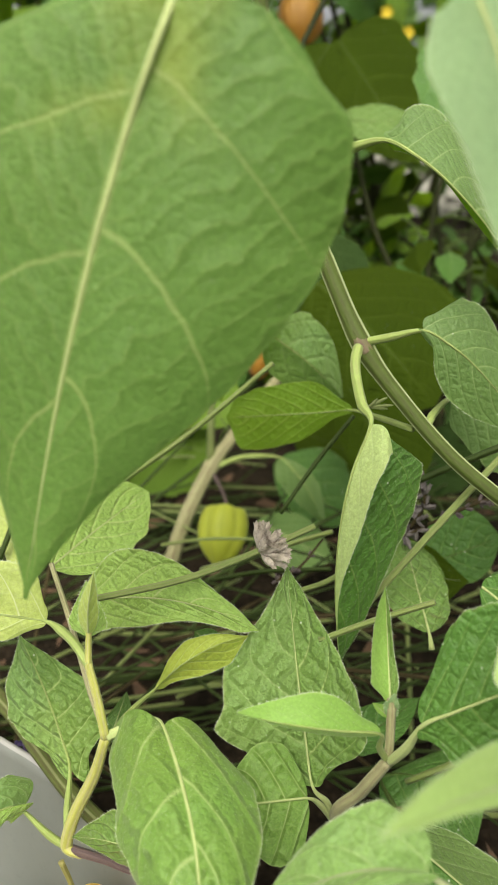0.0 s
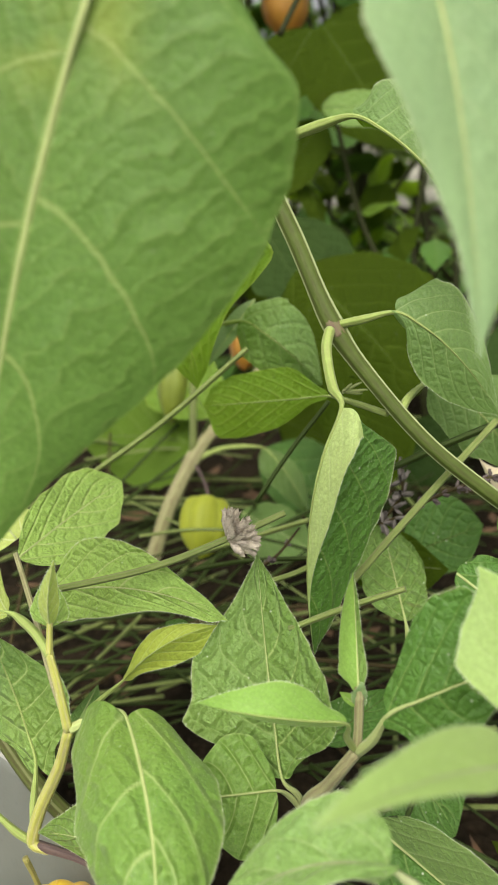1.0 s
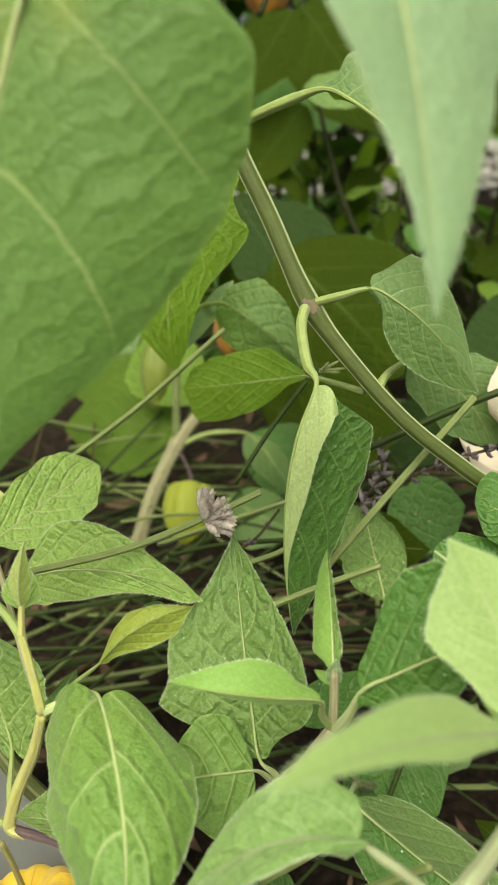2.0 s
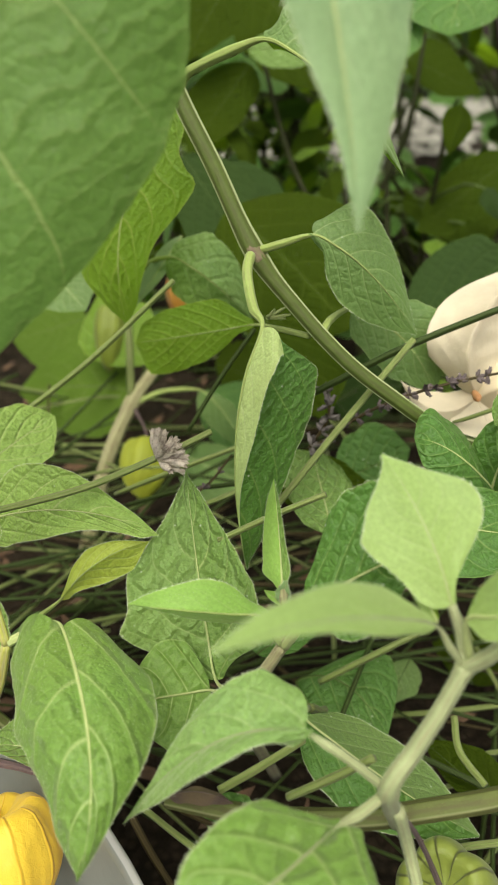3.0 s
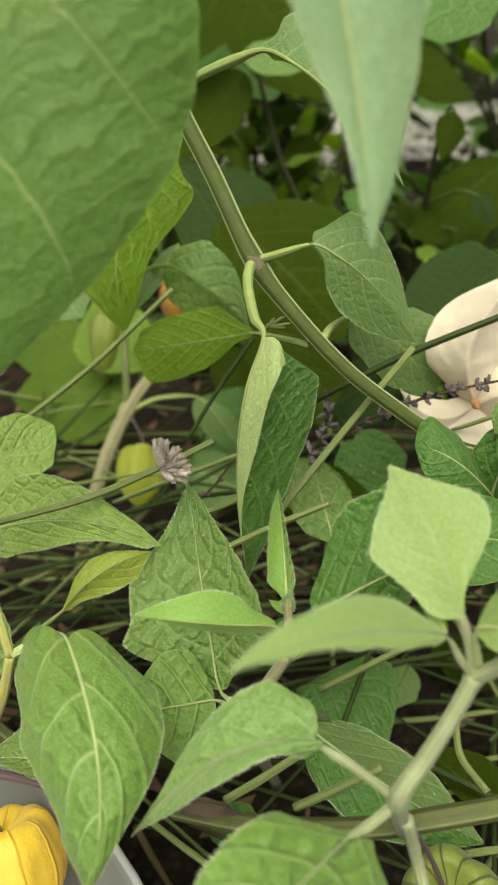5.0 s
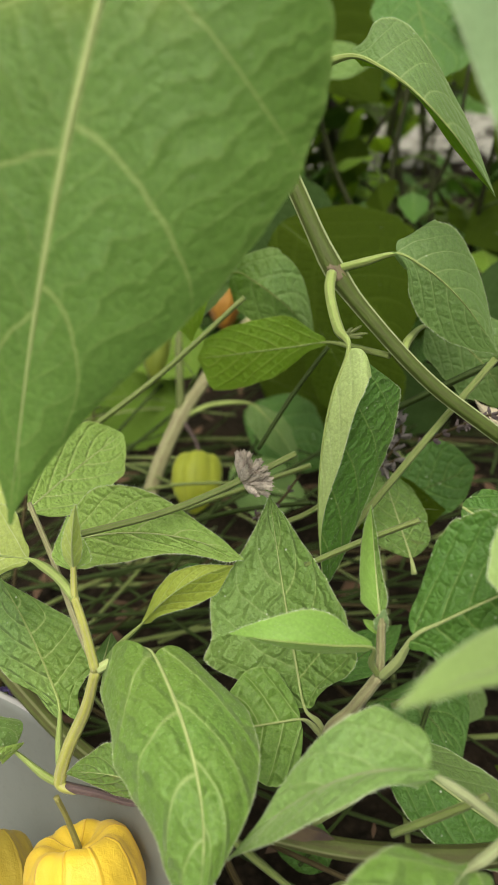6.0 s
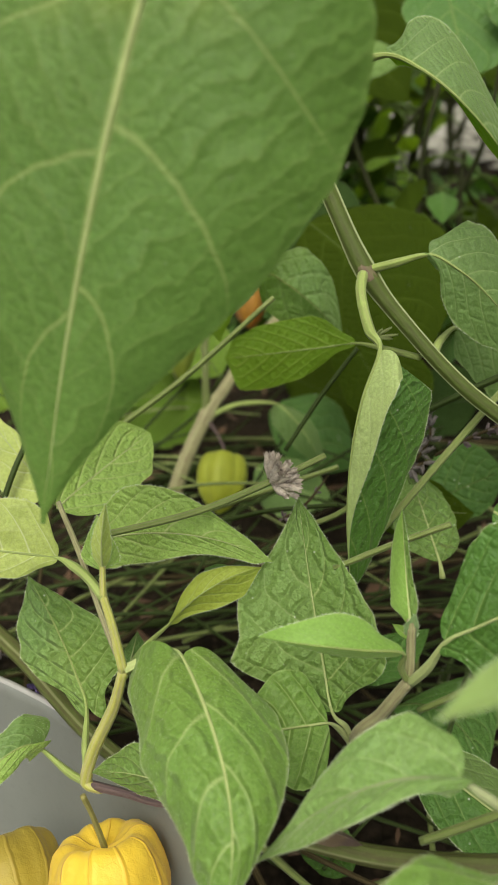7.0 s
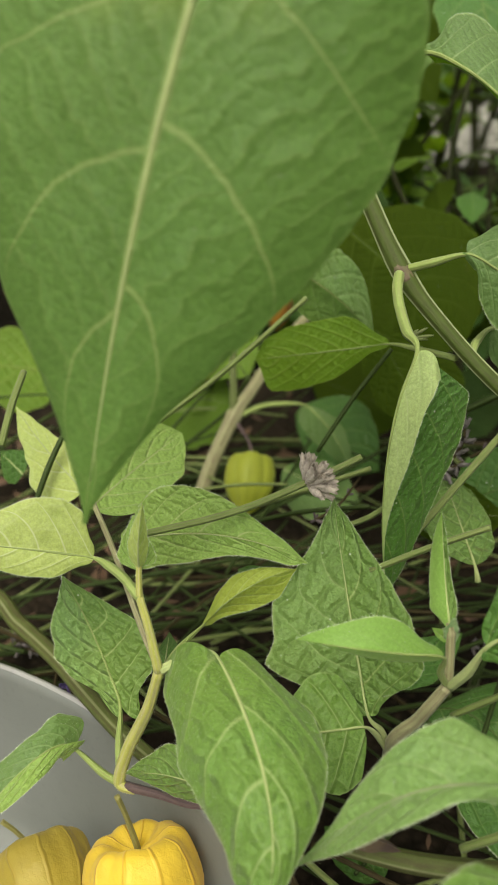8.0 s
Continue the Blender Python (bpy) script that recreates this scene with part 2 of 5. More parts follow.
M_MOSS = leaf_material("leaf_moss_green", (0.088, 0.155, 0.018), (0.17, 0.24, 0.05), (0.19, 0.33, 0.014), 0.38, speck=0.2, fuzz=0.0, gloss=0.1, rough=0.7, relief=0.3)
# Darker copy of the leaf green, holding the deep shade at the back.
M_BACK_SHADE = leaf_material("leaf_shaded_back", (0.026, 0.052, 0.01), (0.046, 0.08, 0.018), (0.05, 0.11, 0.009), 0.24, speck=0.1, fuzz=0.03, gloss=0.12, rough=0.75, relief=0.4)
M_FRONT = leaf_material("leaf_front_soft_green", (0.138, 0.25, 0.04), (0.34, 0.43, 0.15), (0.2, 0.4, 0.04), 0.28, bow=0.36, fuzz=0.16, net=0.06, ladder=0.6, sides=4.5, speck=0.3, panel=135.0, relief=0.62, vein_gain=0.8, mesh_gain=0.2)
M_CUP = leaf_material("leaf_cupped_soft_green", (0.192, 0.315, 0.08), (0.36, 0.46, 0.18), (0.25, 0.45, 0.06), 0.3, speck=0.3, fuzz=0.3, sides=4.0, bow=0.4, relief=0.5, vein_gain=0.4, panel=150.0)
M_FLAP = leaf_material("leaf_folded_pale", (0.42, 0.53, 0.19), (0.5, 0.58, 0.27), (0.42, 0.56, 0.14), 0.34, speck=0.1, vein_gain=0.5, fuzz=0.35, relief=0.25)
M_STEM = stem_material("stem_green", (0.12, 0.155, 0.038), (0.075, 0.05, 0.03))
M_STEM_PALE = stem_material("stem_pale_green", (0.27, 0.305, 0.15), (0.22, 0.18, 0.1), 0.45)
M_STEM_YELLOW = stem_material("stem_yellow_green", (0.36, 0.36, 0.08), (0.42, 0.36, 0.24), 0.5)
M_STEM_BROWN = stem_material("stem_brown_grey", (0.27, 0.26, 0.13), (0.19, 0.14, 0.085), 0.7)
# Dark copy of the stem green; the background's shade is mixed into it.
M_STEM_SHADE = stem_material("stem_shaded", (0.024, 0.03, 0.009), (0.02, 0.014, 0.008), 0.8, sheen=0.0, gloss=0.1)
M_NODE = stem_material("node_reddish", (0.13, 0.11, 0.06), (0.12, 0.06, 0.055), 0.7, sheen=0.0, gloss=0.2)
M_LYING = stem_material("stem_lying_ridged", (0.085, 0.1, 0.028), (0.075, 0.055, 0.03), 0.6, (0.8, 0.1), (0.17, 0.18, 0.08), sheen=0.0, gloss=0.15)
M_MAIN = stem_material("stem_flat_ridged", (0.062, 0.086, 0.016), (0.055, 0.04, 0.02), 0.35, (0.8, 0.835, 0.21, 0.5), sheen=0.0, gloss=0.2)
M_LIGHT = leaf_material("leaf_light_green", (0.25, 0.39, 0.078), (0.46, 0.52, 0.2), (0.3, 0.48, 0.05), 0.32, speck=0.4, fuzz=0.25, sides=5.0, relief=0.55)
M_SOFT = leaf_material("leaf_soft_yellow_green", (0.42, 0.5, 0.13), (0.6, 0.65, 0.33), (0.42, 0.54, 0.06), 0.36, speck=0.1, fuzz=0.3, vein_gain=0.9, mesh_gain=0.2, sides=5.0, bow=0.34, panel=110.0, net=0.1, relief=0.25)
M_SPRIG = leaf_material("leaf_yellow_green_sprig", (0.31, 0.39, 0.05), (0.5, 0.56, 0.2), (0.38, 0.5, 0.04), 0.36, speck=0.1, fuzz=0.2, sides=5.0, relief=0.3)
M_PURPLE = stem_material("stem_purple", (0.1, 0.065, 0.06), (0.05, 0.03, 0.035), 0.9)
M_PETIOLE = stem_material("petiole_green", (0.25, 0.32, 0.085), (0.26, 0.25, 0.11), 0.4)
M_RIB = stem_material("midrib_pale", (0.36, 0.42, 0.16), (0.36, 0.34, 0.16), 0.35)
# Midrib tone lowered to go with the leaves that have shade painted in.
M_RIB_SHADE = stem_material("midrib_shaded", (0.08, 0.12, 0.03), (0.08, 0.09, 0.03), 0.35, sheen=0.0, gloss=0.1)
M_STRAW = stem_material("lavender_stalk_green", (0.14, 0.185, 0.045), (0.22, 0.21, 0.1), 0.5)
# Dark stalk green, deepened for the shade low in the mat.
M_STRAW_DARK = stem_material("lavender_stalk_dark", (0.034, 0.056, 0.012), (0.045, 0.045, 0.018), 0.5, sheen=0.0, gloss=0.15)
M_STRAW_DRY = stem_material("lavender_stalk_dry", (0.06, 0.046, 0.02), (0.03, 0.023, 0.012), 0.7, sheen=0.0, gloss=0.1)
M_STALK = stem_material("fruit_stalk", (0.2, 0.185, 0.05), (0.13, 0.1, 0.04), 0.6)
M_BUD = plain_material("lavender_bud_dry", (0.6, 0.52, 0.43), (0.34, 0.285, 0.24), 700.0, 0.8)
# Darker copy of the dry bud with its shade put into the colour.
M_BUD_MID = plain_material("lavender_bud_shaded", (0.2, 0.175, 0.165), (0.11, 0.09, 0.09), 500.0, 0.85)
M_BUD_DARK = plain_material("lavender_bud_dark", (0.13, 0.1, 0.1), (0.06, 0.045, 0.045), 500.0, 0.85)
M_YELLOW = husk_material("husk_yellow", (0.84, 0.6, 0.05), (0.78, 0.46, 0.03), (0.92, 0.66, 0.06), 0.3, crease=0.7, ribbing=0.6)
M_YELLOW_PALE = husk_material("husk_pale_yellow", (0.52, 0.4, 0.05), (0.4, 0.28, 0.03), (0.6, 0.46, 0.06), 0.35, crease=0.7, ribbing=0.5)
M_DULLHUSK = husk_material("husk_dull_green", (0.2, 0.25, 0.02), (0.12, 0.15, 0.02), (0.3, 0.36, 0.03), 0.35)
M_GREENHUSK = husk_material("husk_green", (0.42, 0.46, 0.04), (0.24, 0.3, 0.03), (0.6, 0.65, 0.05), 0.4)
M_STRIPED = husk_material("husk_striped", (0.3, 0.36, 0.06), (0.06, 0.05, 0.03), (0.4, 0.48, 0.07), 0.35, ribbing=0.9)
M_ORANGE = husk_material("husk_orange", (0.52, 0.26, 0.03), (0.35, 0.13, 0.02), (0.6, 0.26, 0.03), 0.35)
M_DRY = husk_material("husk_dry_cream", (0.76, 0.66, 0.48), (0.62, 0.5, 0.34), (0.8, 0.68, 0.46), 0.25, 1, 7.0, 0.05, crease=0.7)
M_ORANGE_DRY = plain_material("berry_base", (0.5, 0.25, 0.1), (0.4, 0.18, 0.07), 300.0, 0.7)
# Off-white plastic coloured grey, so the tub's shade sits in its colour.
M_TUB_SHADE = plain_material("tub_plastic_shade", (0.178, 0.185, 0.165), (0.158, 0.164, 0.146), 30.0, 0.38, 0.0001, 0.5)
# Same plastic in a lighter tone for the light the rim catches.
M_RIM_LIT = plain_material("tub_rim_lit", (0.36, 0.35, 0.33), (0.32, 0.31, 0.29), 30.0, 0.35, 0.0001, 0.5)
M_SOIL = soil_material()
M_LITTER = plain_material("dry_litter", (0.16, 0.09, 0.05), (0.08, 0.05, 0.03), 90.0, 0.85)
M_DRYLEAF = plain_material("leaf_dry_brown", (0.12, 0.085, 0.045), (0.07, 0.045, 0.04), 120.0, 0.8)
M_BLOOM = plain_material("lavender_bloom", (0.1, 0.07, 0.2), (0.07, 0.045, 0.14), 400.0, 0.7)
M_FLOWER = plain_material("yellow_petal", (0.8, 0.62, 0.04), (0.75, 0.5, 0.03), 200.0, 0.6)
M_GRAVEL = plain_material("pale_gravel", (0.34, 0.33, 0.28), (0.2, 0.19, 0.16), 40.0, 0.9, 0.004)


# ---- mesh helpers ----
def part(name, bm, material, parent=None, label="", smooth=True):
    me = bpy.data.meshes.new(name)
    bm.to_mesh(me)
    bm.free()
    for m in material if isinstance(material, tuple) else (material,):
        me.materials.append(m)
    if smooth:
        me.polygons.foreach_set("use_smooth", [True] * len(me.polygons))
    ob = new(name, me)
    return under(ob, parent, label)


def under(ob, parent, label=""):
    if parent is not None:
        ob.parent = parent
        if parent.type == "EMPTY":
            ob.matrix_parent_inverse = Matrix.Translation(parent.location).inverted()
    if label:
        ob["label"] = label
    return ob


def thing(name, place, label, category, group="", kind=""):
    ob = new(name)
    ob.empty_display_size = 0.01
    ob.location = place
    return tagged(ob, label, category, group, kind)


def spline(points, steps):
    """Points on a smooth line through the given ones, with its parameter (0 to 1)."""
    p = [Vector(q) for q in points]
    p = [p[0] * 2 - p[1]] + p + [p[-1] * 2 - p[-2]]
    out = []
    count = len(p) - 3
    for i in range(count):
        a, b, c, d = p[i : i + 4]
        for k in range(steps + (i == count - 1)):
            s = k / steps
            q = 0.5 * (2 * b + (c - a) * s + (2 * a - 5 * b + 4 * c - d) * s * s + (3 * b - a - 3 * c + d) * s**3)
            out.append((q, (i + s) / count))
    return out


def tube(points, radii, sides=10, steps=6, ridge=0.0, swell=(), bm=None, facing=None, crests=()):
    """A tapered round or ridged stem along a smooth line; swell: (where 0 to 1, times as thick)."""
    bm = bm or bmesh.new()
    uv = bm.loops.layers.uv.verify()
    line = spline(points, steps)
    rings, length, last = [], 0.0, None
    side = Vector(facing or (0.3, 0.2, 0.93))
    for i, (q, s) in enumerate(line):
        ahead = (line[min(i + 1, len(line) - 1)][0] - line[max(i - 1, 0)][0]).normalized()
        side = (side - ahead * side.dot(ahead)).normalized()
        other = ahead.cross(side)
        x = s * (len(radii) - 1)
        k = min(int(x), len(radii) - 2)
        r = radii[k] + (radii[k + 1] - radii[k]) * (x - k)
        for at, times in swell:
            r *= 1 + (times - 1) * math.exp(-(((s - at) / 0.03) ** 2))
        if last is not None:
            length += (q - last).length
        last = q
        ring = []
        for j in range(sides):
            w = 2 * math.pi * j / sides
            rr = r * (1 + ridge * math.cos(w * 5 if sides >= 20 else w * 4))
            for at in crests:
                off = (w / (2 * math.pi) - at + 0.5) % 1.0 - 0.5
                rr *= 1 + 0.13 * math.exp(-((off / 0.022) ** 2))
            ring.append(bm.verts.new(q + (side * math.cos(w) + other * math.sin(w)) * rr))
        rings.append((ring, length))
    for (a, la), (b, lb) in zip(rings, rings[1:]):
        for j in range(sides):
            k = (j + 1) % sides
            f = bm.faces.new((a[j], a[k], b[k], b[j]))
            for loop, (lu, lv) in zip(f.loops, ((la, j), (la, j + 1), (lb, j + 1), (lb, j))):
                loop[uv].uv = (lu * 40, lv / sides)
    for ring, flip in ((rings[0][0], True), (rings[-1][0], False)):
        bm.faces.new(reversed(ring) if flip else ring)
    return bm


def along(values, u):
    """A smooth run through evenly spaced values, at u from 0 to 1."""
    x = min(max(u, 0.0), 1.0) * (len(values) - 1)
    k = min(int(x), len(values) - 2)
    s = x - k
    a, b, c, d = (values[min(max(i, 0), len(values) - 1)] for i in (k - 1, k, k + 1, k + 2))
    return 0.5 * (2 * b + (c - a) * s + (2 * a - 5 * b + 4 * c - d) * s * s + (3 * b - a - 3 * c + d) * s**3)


def leaf_shape(base, tip, left, right, mid=None, at=0.4, bulge=0.0, wave=0.0, blunt=1.5, sharp=1.0, full=0.6, heart=0.0, lobe=0.35, square=0.2, quilt=0.0, teeth=0.0, curl=0.0, lw=None, rw=None, veins=(6.0, 0.34, 0.0), n_u=30, n_v=9, seed=0.0):
    """The mesh of one leaf blade. base and tip end the midrib, mid is its place at the widest station, left and right the
    margins there. full: roundness of the base; heart: lobes behind it; blunt and sharp: the tip; lw and rw: how wide each
    half is from base to tip, if it is not even; veins: how many side veins and how far they sweep to the tip."""
    B, T, L, R = (Vector(p) for p in (base, tip, left, right))
    M = Vector(mid) if mid is not None else B.lerp(T, at)
    C = (M - B * (1 - at) ** 2 - T * at * at) / (2 * at * (1 - at))
    normal = (T - B).cross(R - L).normalized()
    axis = (T - B).normalized()
    size = (T - B).length
    bm = bmesh.new()
    uv = bm.loops.layers.uv.new("UVMap")
    flat = bm.loops.layers.uv.new("flat")  # metres along and across
    grid = []
    for i in range(n_u + 1):
        u = i / n_u
        u = u * (0.55 + 0.45 * u) if u < 0.999 else 1.0
        m = B * (1 - u) ** 2 + C * 2 * u * (1 - u) + T * u * u
        if u < at:
            f = lobe + (1 - lobe) * math.sin(math.pi / 2 * min(1.0, u / at)) ** full
        else:
            f = (1 - ((u - at) / (1 - at)) ** blunt) ** sharp
        f = max(f, 0.012)
        back = heart * size * max(0.0, 1 - u / at) ** 2
        row = []
        for j in range(-n_v, n_v + 1):
            v = abs(j) / n_v
            out = (L - M) if j < 0 else (R - M)
            width = out.length
            half = rw if j > 0 else lw
            rag = 1 + ((0.035 if half else 0.09) * noise.noise(Vector((u * 6 + seed, (j > 0) * 9.0, seed))) + 0.022 * noise.noise(Vector((u * 21 + seed, (j > 0) * 9.0, seed + 3)))) * v + 0.7 * teeth * abs(math.sin(u * 13 + seed + (j > 0))) ** 1.5 * v
            g = max(0.012, along(half, u)) if half else f
            q = m + out * (g * v * rag)
            q += normal * (bulge * width * f * (v - v * v) * 4)
            q -= normal * (curl * width * f * v**3)
            q += normal * (wave * size * v * v * math.sin(u * 15 + seed * 3 + (j > 0) * 2.0) * (0.3 + 0.7 * f))
            q -= axis * (back * max(0.0, math.sin(math.pi * v**0.9)) ** 0.75) - axis * (lobe * square * size * v**3 * max(0.0, 1 - u / at) ** 2)
            if quilt:
                s = (u + veins[2] - veins[1] * v**1.25 + 0.045 * (j > 0)) * veins[0]
                puff = abs(math.sin(math.pi * s)) ** 0.6 * min(1.0, v * 5) * (1 - v**4)
                lump = noise.noise(q * 55.0) * 0.6
                q += normal * quilt * 0.8 * (puff + lump * min(1.0, v * 4)) * min(1.0, g + 0.2)
            row.append((bm.verts.new(q), (u, 0.5 + 0.5 * j / n_v), (u * size, width * g * v)))
        grid.append(row)
    for a, b in zip(grid, grid[1:]):
        for j in range(2 * n_v):
            corners = (a[j], a[j + 1], b[j + 1], b[j])
            f = bm.faces.new([c[0] for c in corners])
            f.material_index = 0 if j < n_v else 1
            for loop, c in zip(f.loops, corners):
                loop[uv].uv, loop[flat].uv = c[1], c[2]
    rib = [B * (1 - u) ** 2 + C * 2 * u * (1 - u) + T * u * u for u in (0.0, 0.22, 0.45, 0.7, 0.93)]
    return bm, rib


leaf_count = [0]


def leaf(owner, base, tip, left, right, material=None, other=None, stalk=(), r=0.0009, rib=None, label="", hairs=0, nap=0.0, **shape):
    """A leaf of a plant with its stalk, which runs on as the midrib."""
    leaf_count[0] += 1
    seed = leaf_count[0] * 1.37
    material = material or M_LEAF
    bm, line = leaf_shape(base, tip, left, right, seed=seed, veins=VEINS.get(material.name, (6.0, 0.34, 0.0)), **shape)
    edge = None
    if hairs:
        bm.verts.ensure_lookup_table()
        n_v = shape.get("n_v", 9)
        row = 2 * n_v + 1
        rows = len(bm.verts) // row
        edge = [[(bm.verts[i * row + j].co.copy(), bm.verts[i * row + k].co.copy()) for i in range(rows)] for j, k in ((0, 1), (row - 1, row - 2))]
    down = leaf_down(bm, nap) if nap else None
    ob = part("leaf", bm, (material, other or material), owner, label)
    if down:
        part("nap", down, M_FUZZ, ob)
    points = [Vector(p) for p in stalk]
    path = points + line
    radii = [r * 1.2] * len(points) + [r * 0.5, r * 0.34, r * 0.25, r * 0.15, r * 0.06]
    part("petiole", tube(path, radii, 8, 5), rib or M_RIB, ob)
    if edge:
        part("fuzz", fuzz(edge, hairs), M_FUZZ, ob)
    return ob


def leaf_down(bm, per_mm):
    """Short soft hairs on both faces of a blade, so many to a square millimetre."""
    rng = random.Random(17)
    bm.normal_update()
    down = bmesh.new()
    for f in bm.faces:
        a, b, c, d = (v.co for v in f.verts)
        for k in range(int(f.calc_area() * 1e6 * per_mm + rng.random())):
            at = a.lerp(b, rng.random()).lerp(d.lerp(c, rng.random()), rng.random())
            lean = Vector((rng.uniform(-0.6, 0.6), rng.uniform(-0.6, 0.6), rng.uniform(-0.6, 0.6)))
            out = ((f.normal if k % 2 else -f.normal) + lean).normalized() * rng.uniform(0.0002, 0.0006)
            w = out.orthogonal().normalized() * 0.000025
            down.faces.new([down.verts.new(p) for p in (at - w, at + w, at + out)])
    return down


def fuzz(edges, per_gap):
    """Fine pale hairs that stand out from a leaf's margin."""
    rng = random.Random(5)
    bm = bmesh.new()
    for side in edges:
        for (p, inner), (q, inner2) in zip(side, side[1:]):
            for k in range(max(1, round(per_gap * 4 * min(1.0, (q - p).length / 0.0022)))):
                s = rng.random()
                at = p.lerp(q, s)
                out = (at - inner.lerp(inner2, s)).normalized()
                along = (q - p).normalized()
                out = (out + along * rng.uniform(-0.5, 0.7) + Vector((rng.uniform(-0.4, 0.4), rng.uniform(-0.4, 0.4), rng.uniform(-0.4, 0.4)))).normalized()
                reach, w = rng.uniform(0.0002, 0.0008), 0.00004
                a, b, c = at - along * w, at + along * w, at + out * reach
                bm.faces.new([bm.verts.new(x) for x in (a, b, c)])
    return bm


M_FUZZ = plain_material("pale_hair", (0.56, 0.62, 0.42), (0.46, 0.53, 0.32), 300.0, 0.6)


def lantern(top, point, radius, material, owner, name="husk", ribs=5, pinch=0.1, dent=0.12, seed=1.0, rough=1.0):
    """A calyx: a ribbed papery lantern, dented where its stalk enters and drawn out to a point."""
    A, B = Vector(top), Vector(point)
    axis = (B - A).normalized()
    length = (B - A).length
    side = axis.orthogonal().normalized()
    other = axis.cross(side)
    bm = bmesh.new()
    uv = bm.loops.layers.uv.verify()
    grid, n_w = [], 60
    outline = spline([(0.06, dent, 0), (0.3, dent * 0.7, 0), (0.58, 0.0, 0), (0.85, 0.06, 0), (1.0, 0.27, 0), (0.97, 0.5, 0), (0.78, 0.72, 0), (0.42, 0.9, 0), (0.03, 1.0, 0)], 3)
    n_h = len(outline) - 1
    for i, (at, _) in enumerate(outline):
        ring = []
        for j in range(n_w):
            w = 2 * math.pi * j / n_w
            edge = abs(math.cos(w * ribs / 2))
            rr = radius * at.x * (1 - pinch * (1 - edge**0.8) + 0.03 * rough * noise.noise(Vector((math.cos(w) * 1.8, math.sin(w) * 1.8, at.y * 3 + seed))))
            drop = 0.014 * rough * noise.noise(Vector((math.cos(w) * 2, math.sin(w) * 2, seed + 5))) + 0.008 * (1 - edge) * (at.y < 0.3)
            ring.append(bm.verts.new(A + axis * (length * (at.y + drop)) + (side * math.cos(w) + other * math.sin(w)) * rr))
        grid.append(ring)
    for i, (a, b) in enumerate(zip(grid, grid[1:])):
        for j in range(n_w):
            k = (j + 1) % n_w
            f = bm.faces.new((a[j], a[k], b[k], b[j]))
            for loop, (x, y) in zip(f.loops, ((j, i), (j + 1, i), (j + 1, i + 1), (j, i + 1))):
                loop[uv].uv = (x / n_w, y / n_h)
    bm.faces.new(reversed(grid[0]))
    bm.faces.new(grid[-1])
    return part(name, bm, material, owner)


def stem(owner, points, radii, material=None, name="stem", sides=12, ridge=0.06, swell=(), label="", facing=None, crests=(), down=0):
    """A stem; down: how many short soft hairs stand on each millimetre of it."""
    bm = tube(points, radii, sides, 7, ridge, swell, None, facing, crests)
    hair = stem_down(bm, down) if down else None
    ob = part(name, bm, material or M_STEM, owner, label)
    if hair:
        part("fuzz", hair, M_FUZZ, ob)
    return ob


def stem_down(bm, per_mm):
    rng = random.Random(9)
    hair = bmesh.new()
    bm.normal_update()
    for f in [f for f in bm.faces if len(f.verts) == 4]:
        a, b, c, d = (v.co for v in f.verts)
        count = (d - a).length * 1000 * per_mm / 12
        for k in range(int(count + rng.random())):
            at = a.lerp(b, rng.random()).lerp(d.lerp(c, rng.random()), rng.random())
            along = (d - a).normalized()
            out = (f.normal + Vector((rng.uniform(-0.5, 0.5), rng.uniform(-0.5, 0.5), rng.uniform(-0.5, 0.5)))).normalized()
            hair.faces.new([hair.verts.new(p) for p in (at - along * 0.00003, at + along * 0.00003, at + out * rng.uniform(0.0003, 0.0008))])
    return hair


def bud_shape(length, width):
    """A dry lavender calyx: a ribbed little tube with a frayed mouth, along +z."""
    bm = bmesh.new()
    rings = []
    for h, w in ((0, 0.25), (0.25, 0.7), (0.6, 1.0), (0.86, 0.6), (1.0, 0.75)):
        rings.append([bm.verts.new((math.cos(a) * width * w * (1 + 0.18 * (j % 2)), math.sin(a) * width * w * (1 + 0.18 * (j % 2)), h * length + 0.12 * length * (h == 1.0) * (j % 2))) for j, a in enumerate(2 * math.pi * k / 8 for k in range(8))])
    for a, b in zip(rings, rings[1:]):
        for j in range(8):
            bm.faces.new((a[j], a[(j + 1) % 8], b[(j + 1) % 8], b[j]))
    bm.faces.new(reversed(rings[0]))
    return bm


def bud_mesh(name, length, width, material):
    me = bpy.data.meshes.new(name)
    bm = bud_shape(length, width)
    bm.to_mesh(me)
    bm.free()
    me.materials.append(material)
    me.polygons.foreach_set("use_smooth", [True] * len(me.polygons))
    return me


BUD = bud_mesh("bud", 0.0078, 0.00125, M_BUD)
BUD_MID = bud_mesh("bud", 0.0048, 0.0009, M_BUD_MID)
BUD_BLUE = bud_mesh("bud", 0.0036, 0.0009, M_BLOOM)
BUD_DARK = bud_mesh("bud", 0.0030, 0.0007, M_BUD_DARK)


def buds(owner, places, mesh, rng, spread=0.5):
    """Buds at places, each with the way it points."""
    for place, way in places:
        ob = new("bud", mesh)
        turn = Vector(way).to_track_quat("Z", "Y").to_matrix().to_4x4() @ pose(0, 0, 0, rng.uniform(-20, 20), rng.uniform(-20, 20), rng.uniform(0, 360))
        k = rng.uniform(0.8, 1.2)
        under(ob, owner)
        ob.matrix_basis = Matrix.Translation(place) @ turn @ Matrix.Diagonal((k, k, k, 1))


